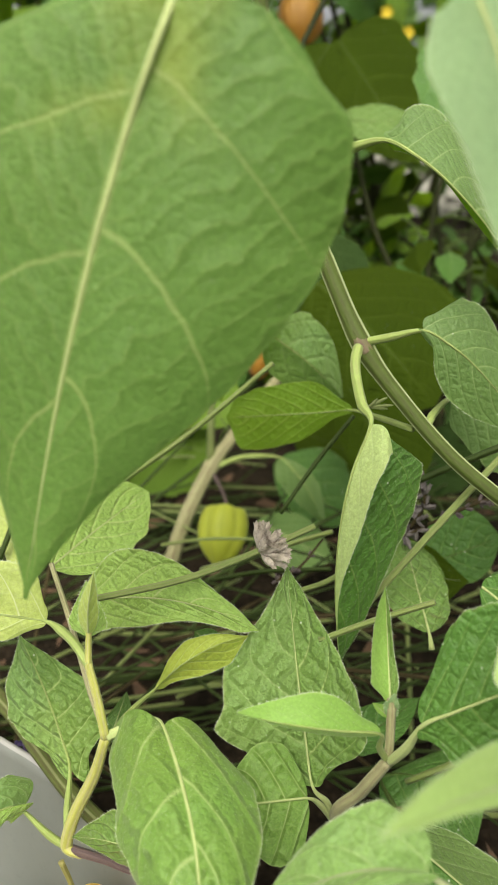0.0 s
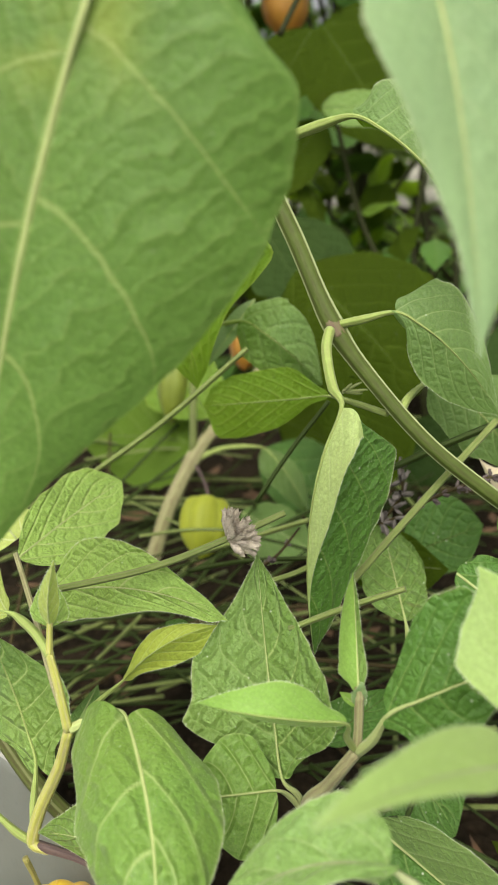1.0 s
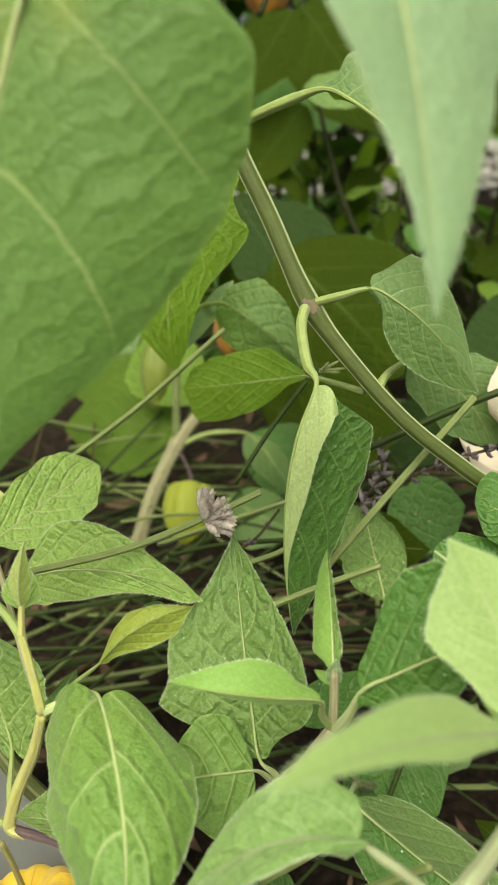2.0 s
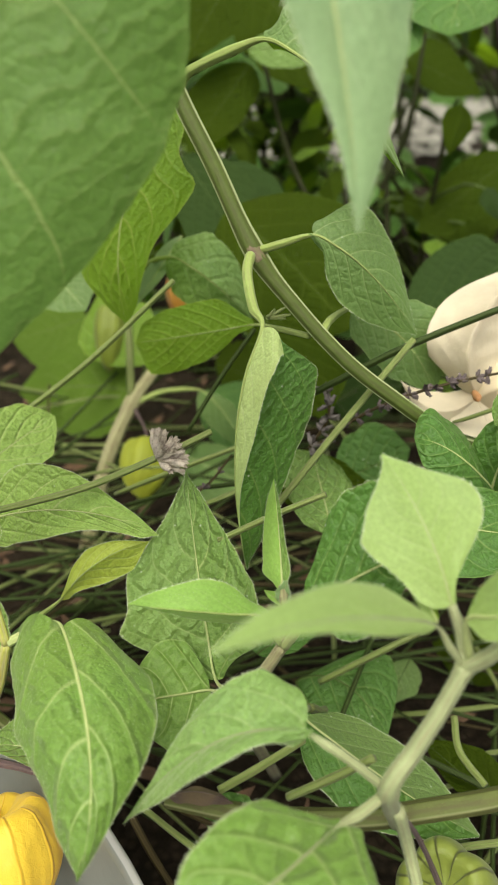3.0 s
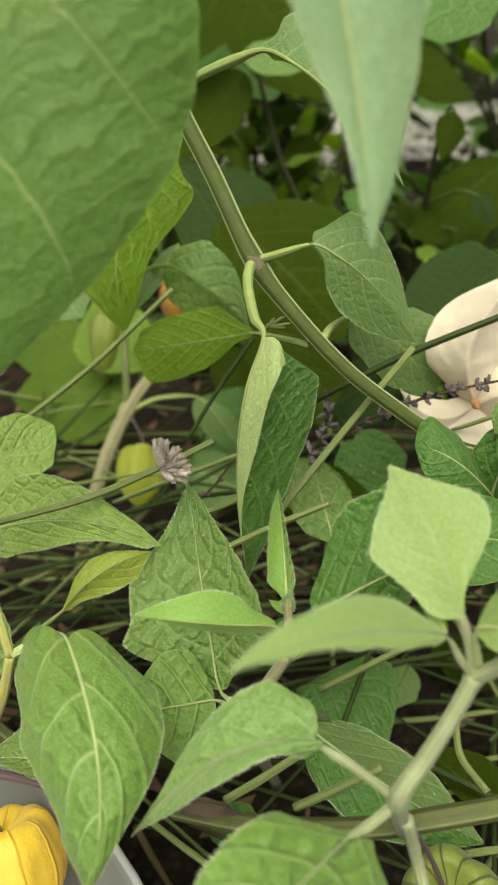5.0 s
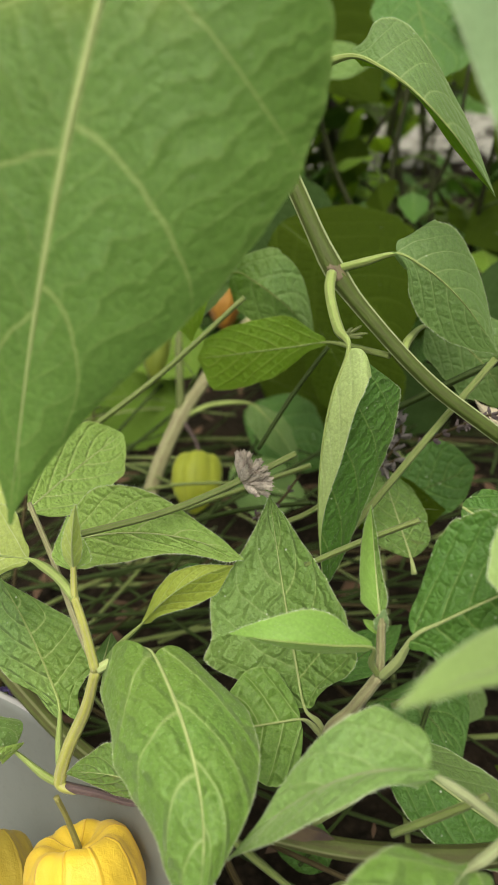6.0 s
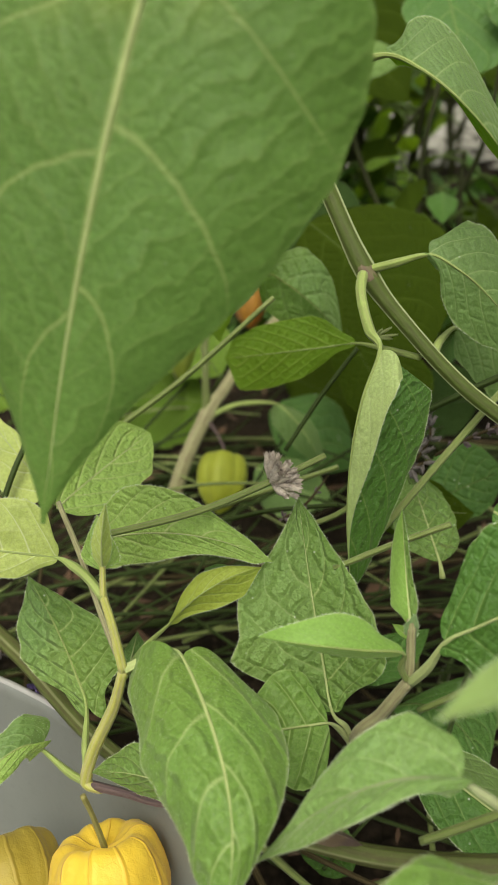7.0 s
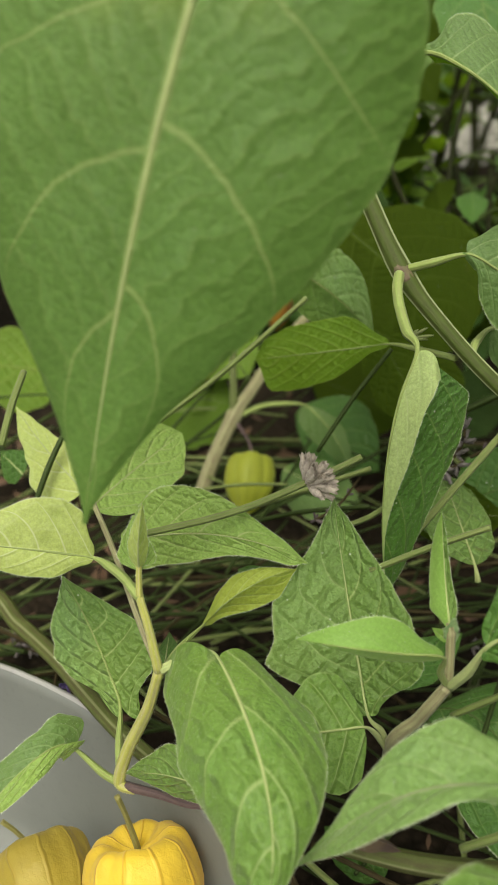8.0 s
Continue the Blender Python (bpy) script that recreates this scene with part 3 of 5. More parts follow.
# ---- ground ----
def make_ground():
    bm = bmesh.new()
    n = 110
    axis = [math.sinh((i / n * 2 - 1) * 5.6) / math.sinh(5.6) * 60 for i in range(n + 1)]
    grid = []
    for y in axis:
        row = []
        for x in axis:
            near = math.exp(-((x / 1.5) ** 2 + ((y - 0.4) / 1.5) ** 2))
            z = near * 0.018 * (noise.noise(Vector((x * 9, y * 9, 1))) + 0.6 * noise.noise(Vector((x * 31, y * 31, 4)))) - 0.012
            row.append(bm.verts.new((x, y + 0.4, z)))
        grid.append(row)
    for a, b in zip(grid, grid[1:]):
        for j in range(n):
            bm.faces.new((a[j], a[j + 1], b[j + 1], b[j]))
    tagged(part("ground", bm, M_SOIL), "dark crumbly garden soil under the plants", "ground", kind="structure")


make_ground()

# ---- main physalis plant: a thick slanting stem with hanging leaves ----
plant = thing("physalis_plant", (0.1829, 0.3081, 0.0000), "tall physalis plant with a thick ridged slanting green stem", "plant", "physalis plants")
stem(plant, ((-0.0025, 0.3501, 0.3435), (0.0059, 0.3299, 0.3148), (0.0159, 0.3099, 0.2886), (0.0282, 0.2943, 0.2644), (0.0418, 0.2764, 0.2363), (0.0576, 0.2622, 0.2172), (0.0745, 0.2494, 0.2010), (0.0934, 0.2413, 0.1873), (0.1117, 0.2400, 0.1732), (0.1382, 0.2507, 0.1448), (0.1829, 0.3081, 0.0000)),
     (0.0030, 0.0031, 0.0032, 0.0032, 0.0031, 0.0027, 0.0026, 0.0026, 0.0026, 0.0028, 0.0034), M_MAIN, "main_stem", 48, 0.0, ((0.4, 1.22),), "flat-sided green stem with pale ridges", (-0.07, -0.87, 0.48), (0.8, 0.835, 0.21, 0.5))
stem(plant, ((0.0399, 0.2784, 0.2397), (0.0419, 0.2757, 0.2361), (0.0443, 0.2733, 0.2332)), (0.0029, 0.0037, 0.0029), M_NODE, "node", 14, .05, (), "brownish swollen stem node")
# the big near leaf
leaf(plant, (-0.0142, 0.1620, 0.3398), (-0.0523, 0.1467, 0.2177), (-0.0742, 0.1690, 0.3165), (0.0176, 0.1516, 0.2990), M_BIG, mid=(-0.0275, 0.1567, 0.3075), at=.32, lw=(0.55, 0.85, 0.97, 1, 0.95, 0.85, 0.68, 0.49, 0.3, 0.13, 0), rw=(0.62, 0.84, 0.92, 0.96, 0.95, 0.87, 0.73, 0.52, 0.31, 0.14, 0),
     stalk=((0.0004, 0.3287, 0.3366), (-0.0032, 0.2508, 0.3713), (-0.0112, 0.1871, 0.3482)), r=.0017, bulge=.03, blunt=1.45, sharp=1.25, full=.55, lobe=.66, heart=.03, square=.07, curl=.15, quilt=.0009, wave=.002, n_u=72, n_v=30,
     label="large broad green leaf with a net of pale veins")
# hooked leaf on the stem top
leaf(plant, (0.0461, 0.2820, 0.3068), (0.0909, 0.2552, 0.2654), (0.0622, 0.2801, 0.3141), (0.0661, 0.2723, 0.2924), M_GREY, M_LIME, mid=(0.0633, 0.2611, 0.2967), at=.45, lw=(0.3, 0.46, 0.75, 0.96, 1.1, 1.19, 1.2, 1.1, 0.87, 0.7, 0), rw=(0.1, 0.1, 0.1, 0.15, 0.25, 0.45, 0.85, 1.1, 1, 0.6, 0),
     stalk=((0.0161, 0.3094, 0.2876), (0.0188, 0.3095, 0.2944), (0.0262, 0.3021, 0.2988), (0.0361, 0.2923, 0.3033)), r=.0017, rib=M_PETIOLE, full=.35, wave=.012, blunt=1.4, hairs=5, label="drooping folded leaf with a curled tip")
# oval leaf at the node
leaf(plant, (0.0622, 0.2656, 0.2447), (0.1023, 0.2617, 0.2067), (0.0879, 0.2738, 0.2490), (0.0687, 0.2602, 0.2236), M_GREY, mid=(0.0782, 0.2602, 0.2355), at=.42, lw=(0.45, 0.87, 0.93, 0.95, 0.91, 0.84, 0.74, 0.57, 0.37, 0.19, 0), rw=(0.12, 0.22, 0.48, 0.72, 0.86, 0.96, 0.93, 0.84, 0.64, 0.36, 0),
     stalk=((0.0418, 0.2765, 0.2365), (0.0519, 0.2701, 0.2410)), r=.0013, rib=M_PETIOLE, full=.5, lobe=.45, heart=.04, wave=.006, blunt=1.8, bulge=-.02, teeth=.03, quilt=.0004, hairs=5, label="oval grey-green leaf with a pale midrib")
leaf(plant, (0.0847, 0.2953, 0.2067), (0.1194, 0.2841, 0.1712), (0.1249, 0.2943, 0.2006), (0.0963, 0.2863, 0.1819), M_GREY, mid=(0.1060, 0.2894, 0.1931), at=.5,
     stalk=((0.0653, 0.2587, 0.2100), (0.0708, 0.2703, 0.2112)), r=.0013, rib=M_PETIOLE, full=.5, wave=.01, teeth=.05)
# folded hanging leaf
leaf(plant, (0.0411, 0.2371, 0.2211), (0.0334, 0.2202, 0.1319), (0.0426, 0.2171, 0.2060), (0.0620, 0.2409, 0.1940), M_FLAP, M_DEEP, mid=(0.0326, 0.2252, 0.2006), at=.32, lw=(0.73, 0.84, 0.87, 0.77, 0.68, 0.57, 0.36, 0.15, 0.06, 0.03, 0), rw=(0.3, 0.72, 0.9, 0.94, 0.93, 0.85, 0.74, 0.61, 0.45, 0.25, 0),
     stalk=((0.0398, 0.2692, 0.2373), (0.038, 0.2618, 0.2341), (0.0380, 0.2547, 0.2296), (0.0390, 0.2450, 0.2246)), r=.0016, rib=M_PETIOLE, full=.5, lobe=.6, blunt=1.35, sharp=.85, bulge=.03, quilt=.0004, n_u=56, n_v=14, nap=1.2, hairs=8,
     label="hanging leaf folded along its midrib, pale underside out")
# small flower buds at the node below
for k in range(7):
    a = k * 0.9
    q = Vector((0.0507, 0.2757, 0.2116)) + Vector((math.cos(a) * 0.005, math.sin(a * 1.7) * 0.003, math.sin(a) * 0.0025))
    part("sepal", tube((Vector((0.0470, 0.2784, 0.2097)), q * 0.7 + Vector((0.0470, 0.2784, 0.2097)) * 0.3, q), (0.0005, 0.0006, 0.0002), 6, 3), M_RIB, plant)
# underside-lit leaf across the stem
leaf(plant, (0.0431, 0.2955, 0.2008), (-0.0109, 0.3439, 0.1757), (0.0137, 0.3282, 0.2034), (0.0165, 0.3204, 0.1693), M_LIME, mid=(0.0167, 0.3195, 0.1882), at=.5, lw=(0.25, 0.58, 0.73, 0.8, 0.79, 0.79, 0.76, 0.71, 0.62, 0.48, 0), rw=(0.12, 0.2, 0.4, 0.59, 0.72, 0.82, 0.89, 0.93, 0.92, 0.78, 0),
     stalk=((0.0607, 0.2605, 0.2084), (0.0521, 0.2796, 0.2043)), r=.0010, rib=M_PETIOLE, full=.45, blunt=3.6, wave=.012, teeth=.03, quilt=.0004, label="yellow-green leaf seen from below")
leaf(plant, (0.0093, 0.3526, 0.2146), (0.0465, 0.3547, 0.1817), (0.0324, 0.3519, 0.2225), (0.015, 0.3478, 0.1922), M_CUP, mid=(0.0236, 0.3422, 0.208), at=.42,
     stalk=((-0.0088, 0.3816, 0.1928), (-0.0024, 0.3616, 0.2095)), r=.0013, rib=M_PETIOLE, full=.4, lobe=.6, heart=.05, blunt=1.9, wave=.008, quilt=.0005, n_u=36, n_v=12, label="smooth grey-green leaf with a faint midrib")
leaf(plant, (0.0076, 0.3381, 0.2822), (-0.0132, 0.3384, 0.1867), (-0.0388, 0.3552, 0.2235), (0.0213, 0.3161, 0.2489), M_LIME, mid=(-0.0111, 0.3324, 0.2382), at=.45, lw=(0.4, 0.6, 0.75, 0.85, 0.9, 0.85, 0.75, 0.59, 0.38, 0.19, 0), rw=(0.3, 0.49, 0.55, 0.75, 0.93, 0.77, 0.51, 0.41, 0.3, 0.19, 0),
     stalk=((0.0134, 0.3199, 0.2958),), r=.0010, full=.5, blunt=1.6, teeth=.04, wave=.008, quilt=.0005, label="broad yellow-green leaf lit from behind")
leaf(plant, (0.0139, 0.3672, 0.2209), (-0.0113, 0.3471, 0.1917), (-0.0028, 0.3566, 0.21), (0.005, 0.3539, 0.2062), M_PALE, at=.45, full=.5, wave=.01, blunt=1.4)
leaf(plant, (-0.0601, 0.4101, 0.1951), (-0.0404, 0.3972, 0.1749), (-0.0359, 0.4057, 0.1910), (-0.0611, 0.3998, 0.1764), M_GREY, at=.5, full=.5, teeth=.05)

# ---- pale leaf hanging close to the camera ----
near_plant = thing("physalis_plant", (0.1888, 0.2996, 0.0000), "physalis plant with a pale drooping leaf hanging close", "plant", "physalis plants")
stem(near_plant, ((0.1888, 0.2996, 0.0000), (0.1693, 0.2680, 0.2221), (0.1123, 0.2177, 0.3292), (0.0690, 0.1920, 0.3589)), (0.004, 0.0035, 0.003, 0.0025), M_STEM, "main_stem")
leaf(near_plant, (0.0373, 0.1464, 0.3422), (0.0467, 0.1180, 0.2822), (0.0292, 0.1329, 0.3251), (0.0615, 0.1440, 0.3209), M_PALE, mid=(0.0425, 0.1376, 0.3231), at=.38, lw=(0.4, 0.75, 0.9, 1, 0.9, 0.7, 0.54, 0.37, 0.21, 0.12, 0), rw=(0.4, 0.75, 0.93, 1, 0.92, 0.76, 0.65, 0.5, 0.36, 0.2, 0),
     stalk=((0.0690, 0.1920, 0.3589), (0.0488, 0.1681, 0.3542)), r=.0013, bulge=.06, blunt=1.35, full=.5, wave=.006, quilt=.0003, n_u=48, n_v=16, hairs=5, label="pale grey-green drooping leaf with a pointed tip")

# ---- second plant: brownish stem with a green lantern ----
plant_b = thing("physalis_plant", (-0.0616, 0.4079, 0.0000), "physalis plant with a pale brownish stem and a green lantern", "plant", "physalis plants")
stem(plant_b, ((-0.0616, 0.4079, 0.0000), (-0.0430, 0.4232, 0.0623), (-0.0241, 0.4403, 0.0981), (-0.0125, 0.4553, 0.1091), (0.0051, 0.4819, 0.1245), (0.0271, 0.5119, 0.1378)), (0.0052, 0.0046, 0.0044, 0.0038, 0.0034, 0.003), M_STEM_BROWN, "main_stem", 20, 0.07, ((0.4, 1.18),))
stem(plant_b, ((-0.0245, 0.4397, 0.0968), (-0.0244, 0.4496, 0.1168), (-0.0238, 0.4673, 0.1445), (-0.0187, 0.4909, 0.1817)), (0.0029, 0.0026, 0.0024, 0.002), M_STEM, "side_stem")
leaf(plant_b, (0.0198, 0.4438, 0.1028), (0.0468, 0.4084, 0.0740), (0.0413, 0.4271, 0.0966), (0.0231, 0.4243, 0.0889), M_GREY, mid=(0.0328, 0.4180, 0.0995), at=.45,
     stalk=((-0.0226, 0.4386, 0.0973), (-0.0084, 0.4427, 0.1026), (0.0061, 0.4452, 0.1032)), r=.0014, rib=M_PETIOLE, full=.5, wave=.02, teeth=.06)
part("pedicel", tube(((-0.0223, 0.4323, 0.0963), (-0.0175, 0.4177, 0.0955), (-0.0143, 0.4052, 0.0941), (-0.0138, 0.4001, 0.0891)), (0.0011, 0.0009, 0.0009, 0.0011), 8), M_PURPLE, plant_b)
lantern((-0.0140, 0.4009, 0.0906), (-0.0178, 0.3750, 0.0661), .0148, M_GREENHUSK, plant_b, "calyx", pinch=.12)
lantern((-0.0405, 0.5234, 0.1335), (-0.0439, 0.5013, 0.0933), .0125, M_DULLHUSK, plant_b, "calyx", pinch=.12, seed=3.0)
leaf(plant_b, (-0.0282, 0.5022, 0.0767), (-0.1209, 0.5468, 0.0603), (-0.0637, 0.5441, 0.1054), (-0.0658, 0.4985, 0.0436), M_MOSS, mid=(-0.0669, 0.5213, 0.0742), at=.5, stalk=((-0.0144, 0.4737, 0.1101),), r=.0012, rib=M_RIB_SHADE, full=.45, blunt=2.0, wave=.008)
leaf(plant_b, (-0.0158, 0.4924, 0.1023), (-0.0500, 0.5281, 0.1406), (-0.0637, 0.5118, 0.1092), (-0.0145, 0.5211, 0.1334), M_LIME, at=.5, rib=M_RIB_SHADE, full=.5)
leaf(plant_b, (0.0183, 0.4870, 0.0771), (0.0704, 0.4455, 0.0516), (0.0655, 0.4757, 0.0846), (0.0361, 0.4573, 0.0469), M_DEEP, at=.5, rib=M_RIB_SHADE, full=.5, wave=.01)
leaf(plant_b, (0.0059, 0.4250, 0.0669), (0.0501, 0.3850, 0.0635), (0.0362, 0.4066, 0.0796), (0.0157, 0.3847, 0.0577), M_GREY, at=.45, full=.5, teeth=.06, wave=.012)

# ---- young shoot beside the tub ----
shoot = thing("physalis_shoot", (-0.0516, 0.2250, 0.0000), "young physalis shoot with a yellow-green stem and soft leaves", "plant", "physalis shoots")
stem(shoot, ((-0.0030, 0.2533, 0.0000), (-0.0080, 0.1810, 0.1003), (-0.0193, 0.1564, 0.1102), (-0.0331, 0.1584, 0.1035), (-0.0467, 0.1656, 0.0998), (-0.0591, 0.1704, 0.0984)), (0.002, 0.0017, 0.0014, 0.0011, 0.0013, 0.0016), M_PURPLE, "side_stem")
stem(shoot, ((-0.0545, 0.1685, 0.0977), (-0.0590, 0.1700, 0.0987), (-0.0596, 0.1712, 0.1018), (-0.0556, 0.1719, 0.1141), (-0.0478, 0.1711, 0.1323), (-0.0433, 0.1711, 0.1475)), (0.0012, 0.0019, 0.0021, 0.002, 0.0018, 0.0015), M_STEM_YELLOW, "main_stem", 12, .06, down=14)
stem(shoot, ((-0.0433, 0.1711, 0.1475), (-0.0453, 0.1747, 0.1598), (-0.0480, 0.1791, 0.1693)), (0.0015, 0.0013, 0.0012), M_STEM_YELLOW, "side_stem", down=12)
stem(shoot, ((-0.0480, 0.1789, 0.1690), (-0.0480, 0.1813, 0.1734), (-0.0479, 0.1835, 0.1773)), (0.0011, 0.001, 0.0009), M_STEM_YELLOW, "side_stem", down=12)
stem(shoot, ((-0.0432, 0.1729, 0.1445), (-0.0489, 0.1811, 0.1563), (-0.0580, 0.2002, 0.1687), (-0.0674, 0.2194, 0.1769)), (0.001, 0.001, 0.001, 0.0009), M_STEM_BROWN, "side_stem")
leaf(shoot, (-0.0638, 0.1947, 0.1724), (-0.1044, 0.1894, 0.1834), (-0.0759, 0.2033, 0.1921), (-0.0807, 0.1868, 0.1700), M_SOFT, mid=(-0.0799, 0.1921, 0.1776), at=.42, lw=(0.33, 0.68, 0.8, 0.88, 0.89, 0.84, 0.76, 0.62, 0.46, 0.27, 0), rw=(0.3, 0.44, 0.65, 0.82, 0.84, 0.86, 0.81, 0.7, 0.49, 0.25, 0), stalk=((-0.0478, 0.1789, 0.1690), (-0.0530, 0.1853, 0.1714), (-0.0585, 0.1908, 0.1722)), r=.0012, rib=M_PETIOLE, full=.5, bulge=.05, wave=.006, quilt=.0004, hairs=4, label="soft pale yellow-green young leaf")
leaf(shoot, (-0.0479, 0.1831, 0.1766), (-0.0460, 0.1897, 0.1949), (-0.0506, 0.1845, 0.1849), (-0.0449, 0.1856, 0.1836), M_SOFT, mid=(-0.0472, 0.1826, 0.1862), at=.45, r=.0008, full=.6, bulge=.06, hairs=4, label="small folded leaf of the shoot tip")
leaf(shoot, (-0.0481, 0.1837, 0.1756), (-0.0505, 0.1977, 0.1859), (-0.0549, 0.1887, 0.1773), (-0.0435, 0.1887, 0.1770), M_LIGHT, mid=(-0.0489, 0.1883, 0.1774), at=.35, r=.0006, full=.6, blunt=1.5, hairs=4)
leaf(shoot, (-0.0591, 0.1830, 0.1211), (-0.0806, 0.2148, 0.1501), (-0.0844, 0.1997, 0.1307), (-0.0452, 0.1932, 0.1332), M_KITE, M_LEAF, mid=(-0.0671, 0.1964, 0.1358), at=.46, lw=(0.3, 0.41, 0.72, 0.84, 0.93, 0.86, 0.79, 0.63, 0.41, 0.2, 0), rw=(0.35, 0.39, 0.53, 0.68, 0.76, 0.83, 0.86, 0.85, 0.56, 0.26, 0), stalk=((-0.0597, 0.1714, 0.0980), (-0.0601, 0.1775, 0.1089)), r=.0011, rib=M_PETIOLE, full=.5, lobe=.72, heart=.09, square=.1, blunt=1.4, wave=.006, teeth=.04, quilt=.0005, hairs=4, n_u=40, n_v=12, label="veined green leaf with pale specks")
leaf(shoot, (-0.0741, 0.1746, 0.1118), (-0.1030, 0.1508, 0.1039), (-0.0846, 0.1779, 0.1245), (-0.0821, 0.1615, 0.1161), M_GREY, M_LIGHT, mid=(-0.0818, 0.1663, 0.1184), at=.45, lw=(0.85, 0.8, 0.74, 0.69, 0.63, 0.57, 0.55, 0.59, 0.62, 0.5, 0), rw=(0.4, 0.5, 0.7, 1.15, 1.45, 1.6, 1.6, 1.45, 1.1, 0.6, 0), stalk=((-0.0599, 0.1714, 0.0980), (-0.0656, 0.1722, 0.1027)), r=.0011, rib=M_PETIOLE, full=.4, lobe=.85, heart=.13, square=.1, wave=.016, teeth=.05, quilt=.0005, nap=1.2, hairs=6, n_u=40, n_v=12, label="crumpled grey-green leaf over the tub")
leaf(shoot, (-0.0268, 0.1536, 0.1143), (-0.0572, 0.1695, 0.1052), (-0.0397, 0.1653, 0.1231), (-0.0399, 0.1588, 0.1072), M_LEAF, mid=(-0.0392, 0.1583, 0.1167), at=.45, r=.0006, full=.7, lobe=.6, blunt=1.25, hairs=4)
leaf(shoot, (-0.0092, 0.2017, 0.1540), (-0.0201, 0.2276, 0.1412), (-0.0184, 0.2176, 0.1440), (-0.0123, 0.2196, 0.1486), M_DEEP, at=.5, full=.5)
leaf(shoot, (-0.0420, 0.1725, 0.1460), (-0.0470, 0.2259, 0.1134), (-0.0483, 0.1910, 0.1329), (-0.0389, 0.1912, 0.1348), M_DEEP, at=.5, full=.5)
stem(shoot, ((-0.1952, 0.3237, 0.0000), (-0.1323, 0.2655, 0.0994), (-0.1109, 0.2453, 0.1014), (-0.0919, 0.2261, 0.1007), (-0.0776, 0.2081, 0.1015), (-0.0635, 0.1910, 0.1017), (-0.0515, 0.1800, 0.1002), (-0.0383, 0.1717, 0.0957)), (0.004, 0.0036, 0.0034, 0.0033, 0.0032, 0.003, 0.0029, 0.0028), M_LYING, "side_stem", 48, 0.0, (), "thick olive stem lying along the tub", (-0.07, -0.87, 0.48), (0.8, 0.835, 0.21, 0.5))
# its large front leaf
leaf(shoot, (-0.0251, 0.1680, 0.1549), (-0.0155, 0.1023, 0.1352), (-0.0394, 0.1490, 0.1496), (0.0032, 0.1381, 0.1529), M_FRONT, mid=(-0.0157, 0.1381, 0.1582), at=.28, lw=(0.74, 0.9, 0.94, 0.94, 0.96, 0.82, 0.64, 0.5, 0.38, 0.19, 0), rw=(0.82, 1.04, 1.03, 0.95, 0.79, 0.63, 0.45, 0.29, 0.16, 0.07, 0), stalk=((-0.0430, 0.1713, 0.1478), (-0.0368, 0.1738, 0.1492), (-0.0307, 0.1729, 0.1526)), r=.0013, rib=M_RIB,
     full=.5, lobe=.84, blunt=1.5, sharp=1.0, bulge=.12, curl=.18, heart=.055, square=.05, wave=.006, quilt=.0012, n_u=72, n_v=24, nap=1.2, hairs=8, label="large soft front leaf with deep curved veins")
# pale leaves behind the shoot
leaf(shoot, (-0.0733, 0.2382, 0.1625), (-0.0431, 0.2890, 0.1656), (-0.0655, 0.2728, 0.1743), (-0.0479, 0.2516, 0.1594), M_LIGHT, mid=(-0.0605, 0.2610, 0.1642), at=.45, r=.0009, full=.4, blunt=2.6, teeth=.09, wave=.010, quilt=.0006, label="pale leaf with a ragged edge")
leaf(shoot, (-0.0604, 0.2231, 0.1579), (0.0032, 0.2012, 0.1633), (-0.0422, 0.2258, 0.1800), (-0.0366, 0.2062, 0.1579), M_LIGHT, mid=(-0.0363, 0.2120, 0.1685), at=.34, lw=(0.31, 0.58, 0.79, 0.92, 0.93, 0.88, 0.77, 0.58, 0.37, 0.22, 0), rw=(0.7, 0.83, 0.82, 0.81, 0.73, 0.58, 0.46, 0.4, 0.34, 0.28, 0), r=.0009, full=.45, blunt=1.55, bulge=.05, teeth=.02, quilt=.0004, hairs=5, n_u=40, n_v=12, label="pointed pale green leaf under a lavender stalk")
leaf(shoot, (-0.0315, 0.1987, 0.1407), (-0.0003, 0.2030, 0.1597), (-0.0205, 0.2032, 0.1632), (-0.0136, 0.1975, 0.1458), M_SPRIG, mid=(-0.0183, 0.1967, 0.1560), at=.45, lw=(0.2, 0.37, 0.49, 0.55, 0.6, 0.54, 0.47, 0.37, 0.24, 0.11, 0), rw=(0.15, 0.22, 0.37, 0.55, 0.72, 0.81, 0.84, 0.84, 0.6, 0.3, 0), stalk=((-0.0435, 0.1733, 0.1430), (-0.0390, 0.1861, 0.1421)), r=.0009, rib=M_PETIOLE, full=.5, blunt=1.7, bulge=.08, wave=.004, hairs=4, label="small yellow-green pointed leaf")
leaf(shoot, (-0.0786, 0.2544, 0.1598), (-0.1127, 0.2955, 0.1770), (-0.1106, 0.2675, 0.1579), (-0.0860, 0.2788, 0.1717), M_SOFT, mid=(-0.0953, 0.2718, 0.1680), at=.42, lw=(0.9, 0.82, 0.75, 0.72, 0.5, 0.47, 0.36, 0.3, 0.2, 0.1, 0), rw=(0.9, 0.85, 0.8, 0.7, 0.66, 0.5, 0.42, 0.32, 0.25, 0.12, 0), full=.4, blunt=1.5, wave=.012, teeth=.06, quilt=.0004)
leaf(shoot, (-0.1150, 0.2948, 0.1444), (-0.1283, 0.3094, 0.1480), (-0.1260, 0.3030, 0.1368), (-0.1148, 0.2996, 0.1530), M_DEEP, at=.5, full=.5, teeth=.1)

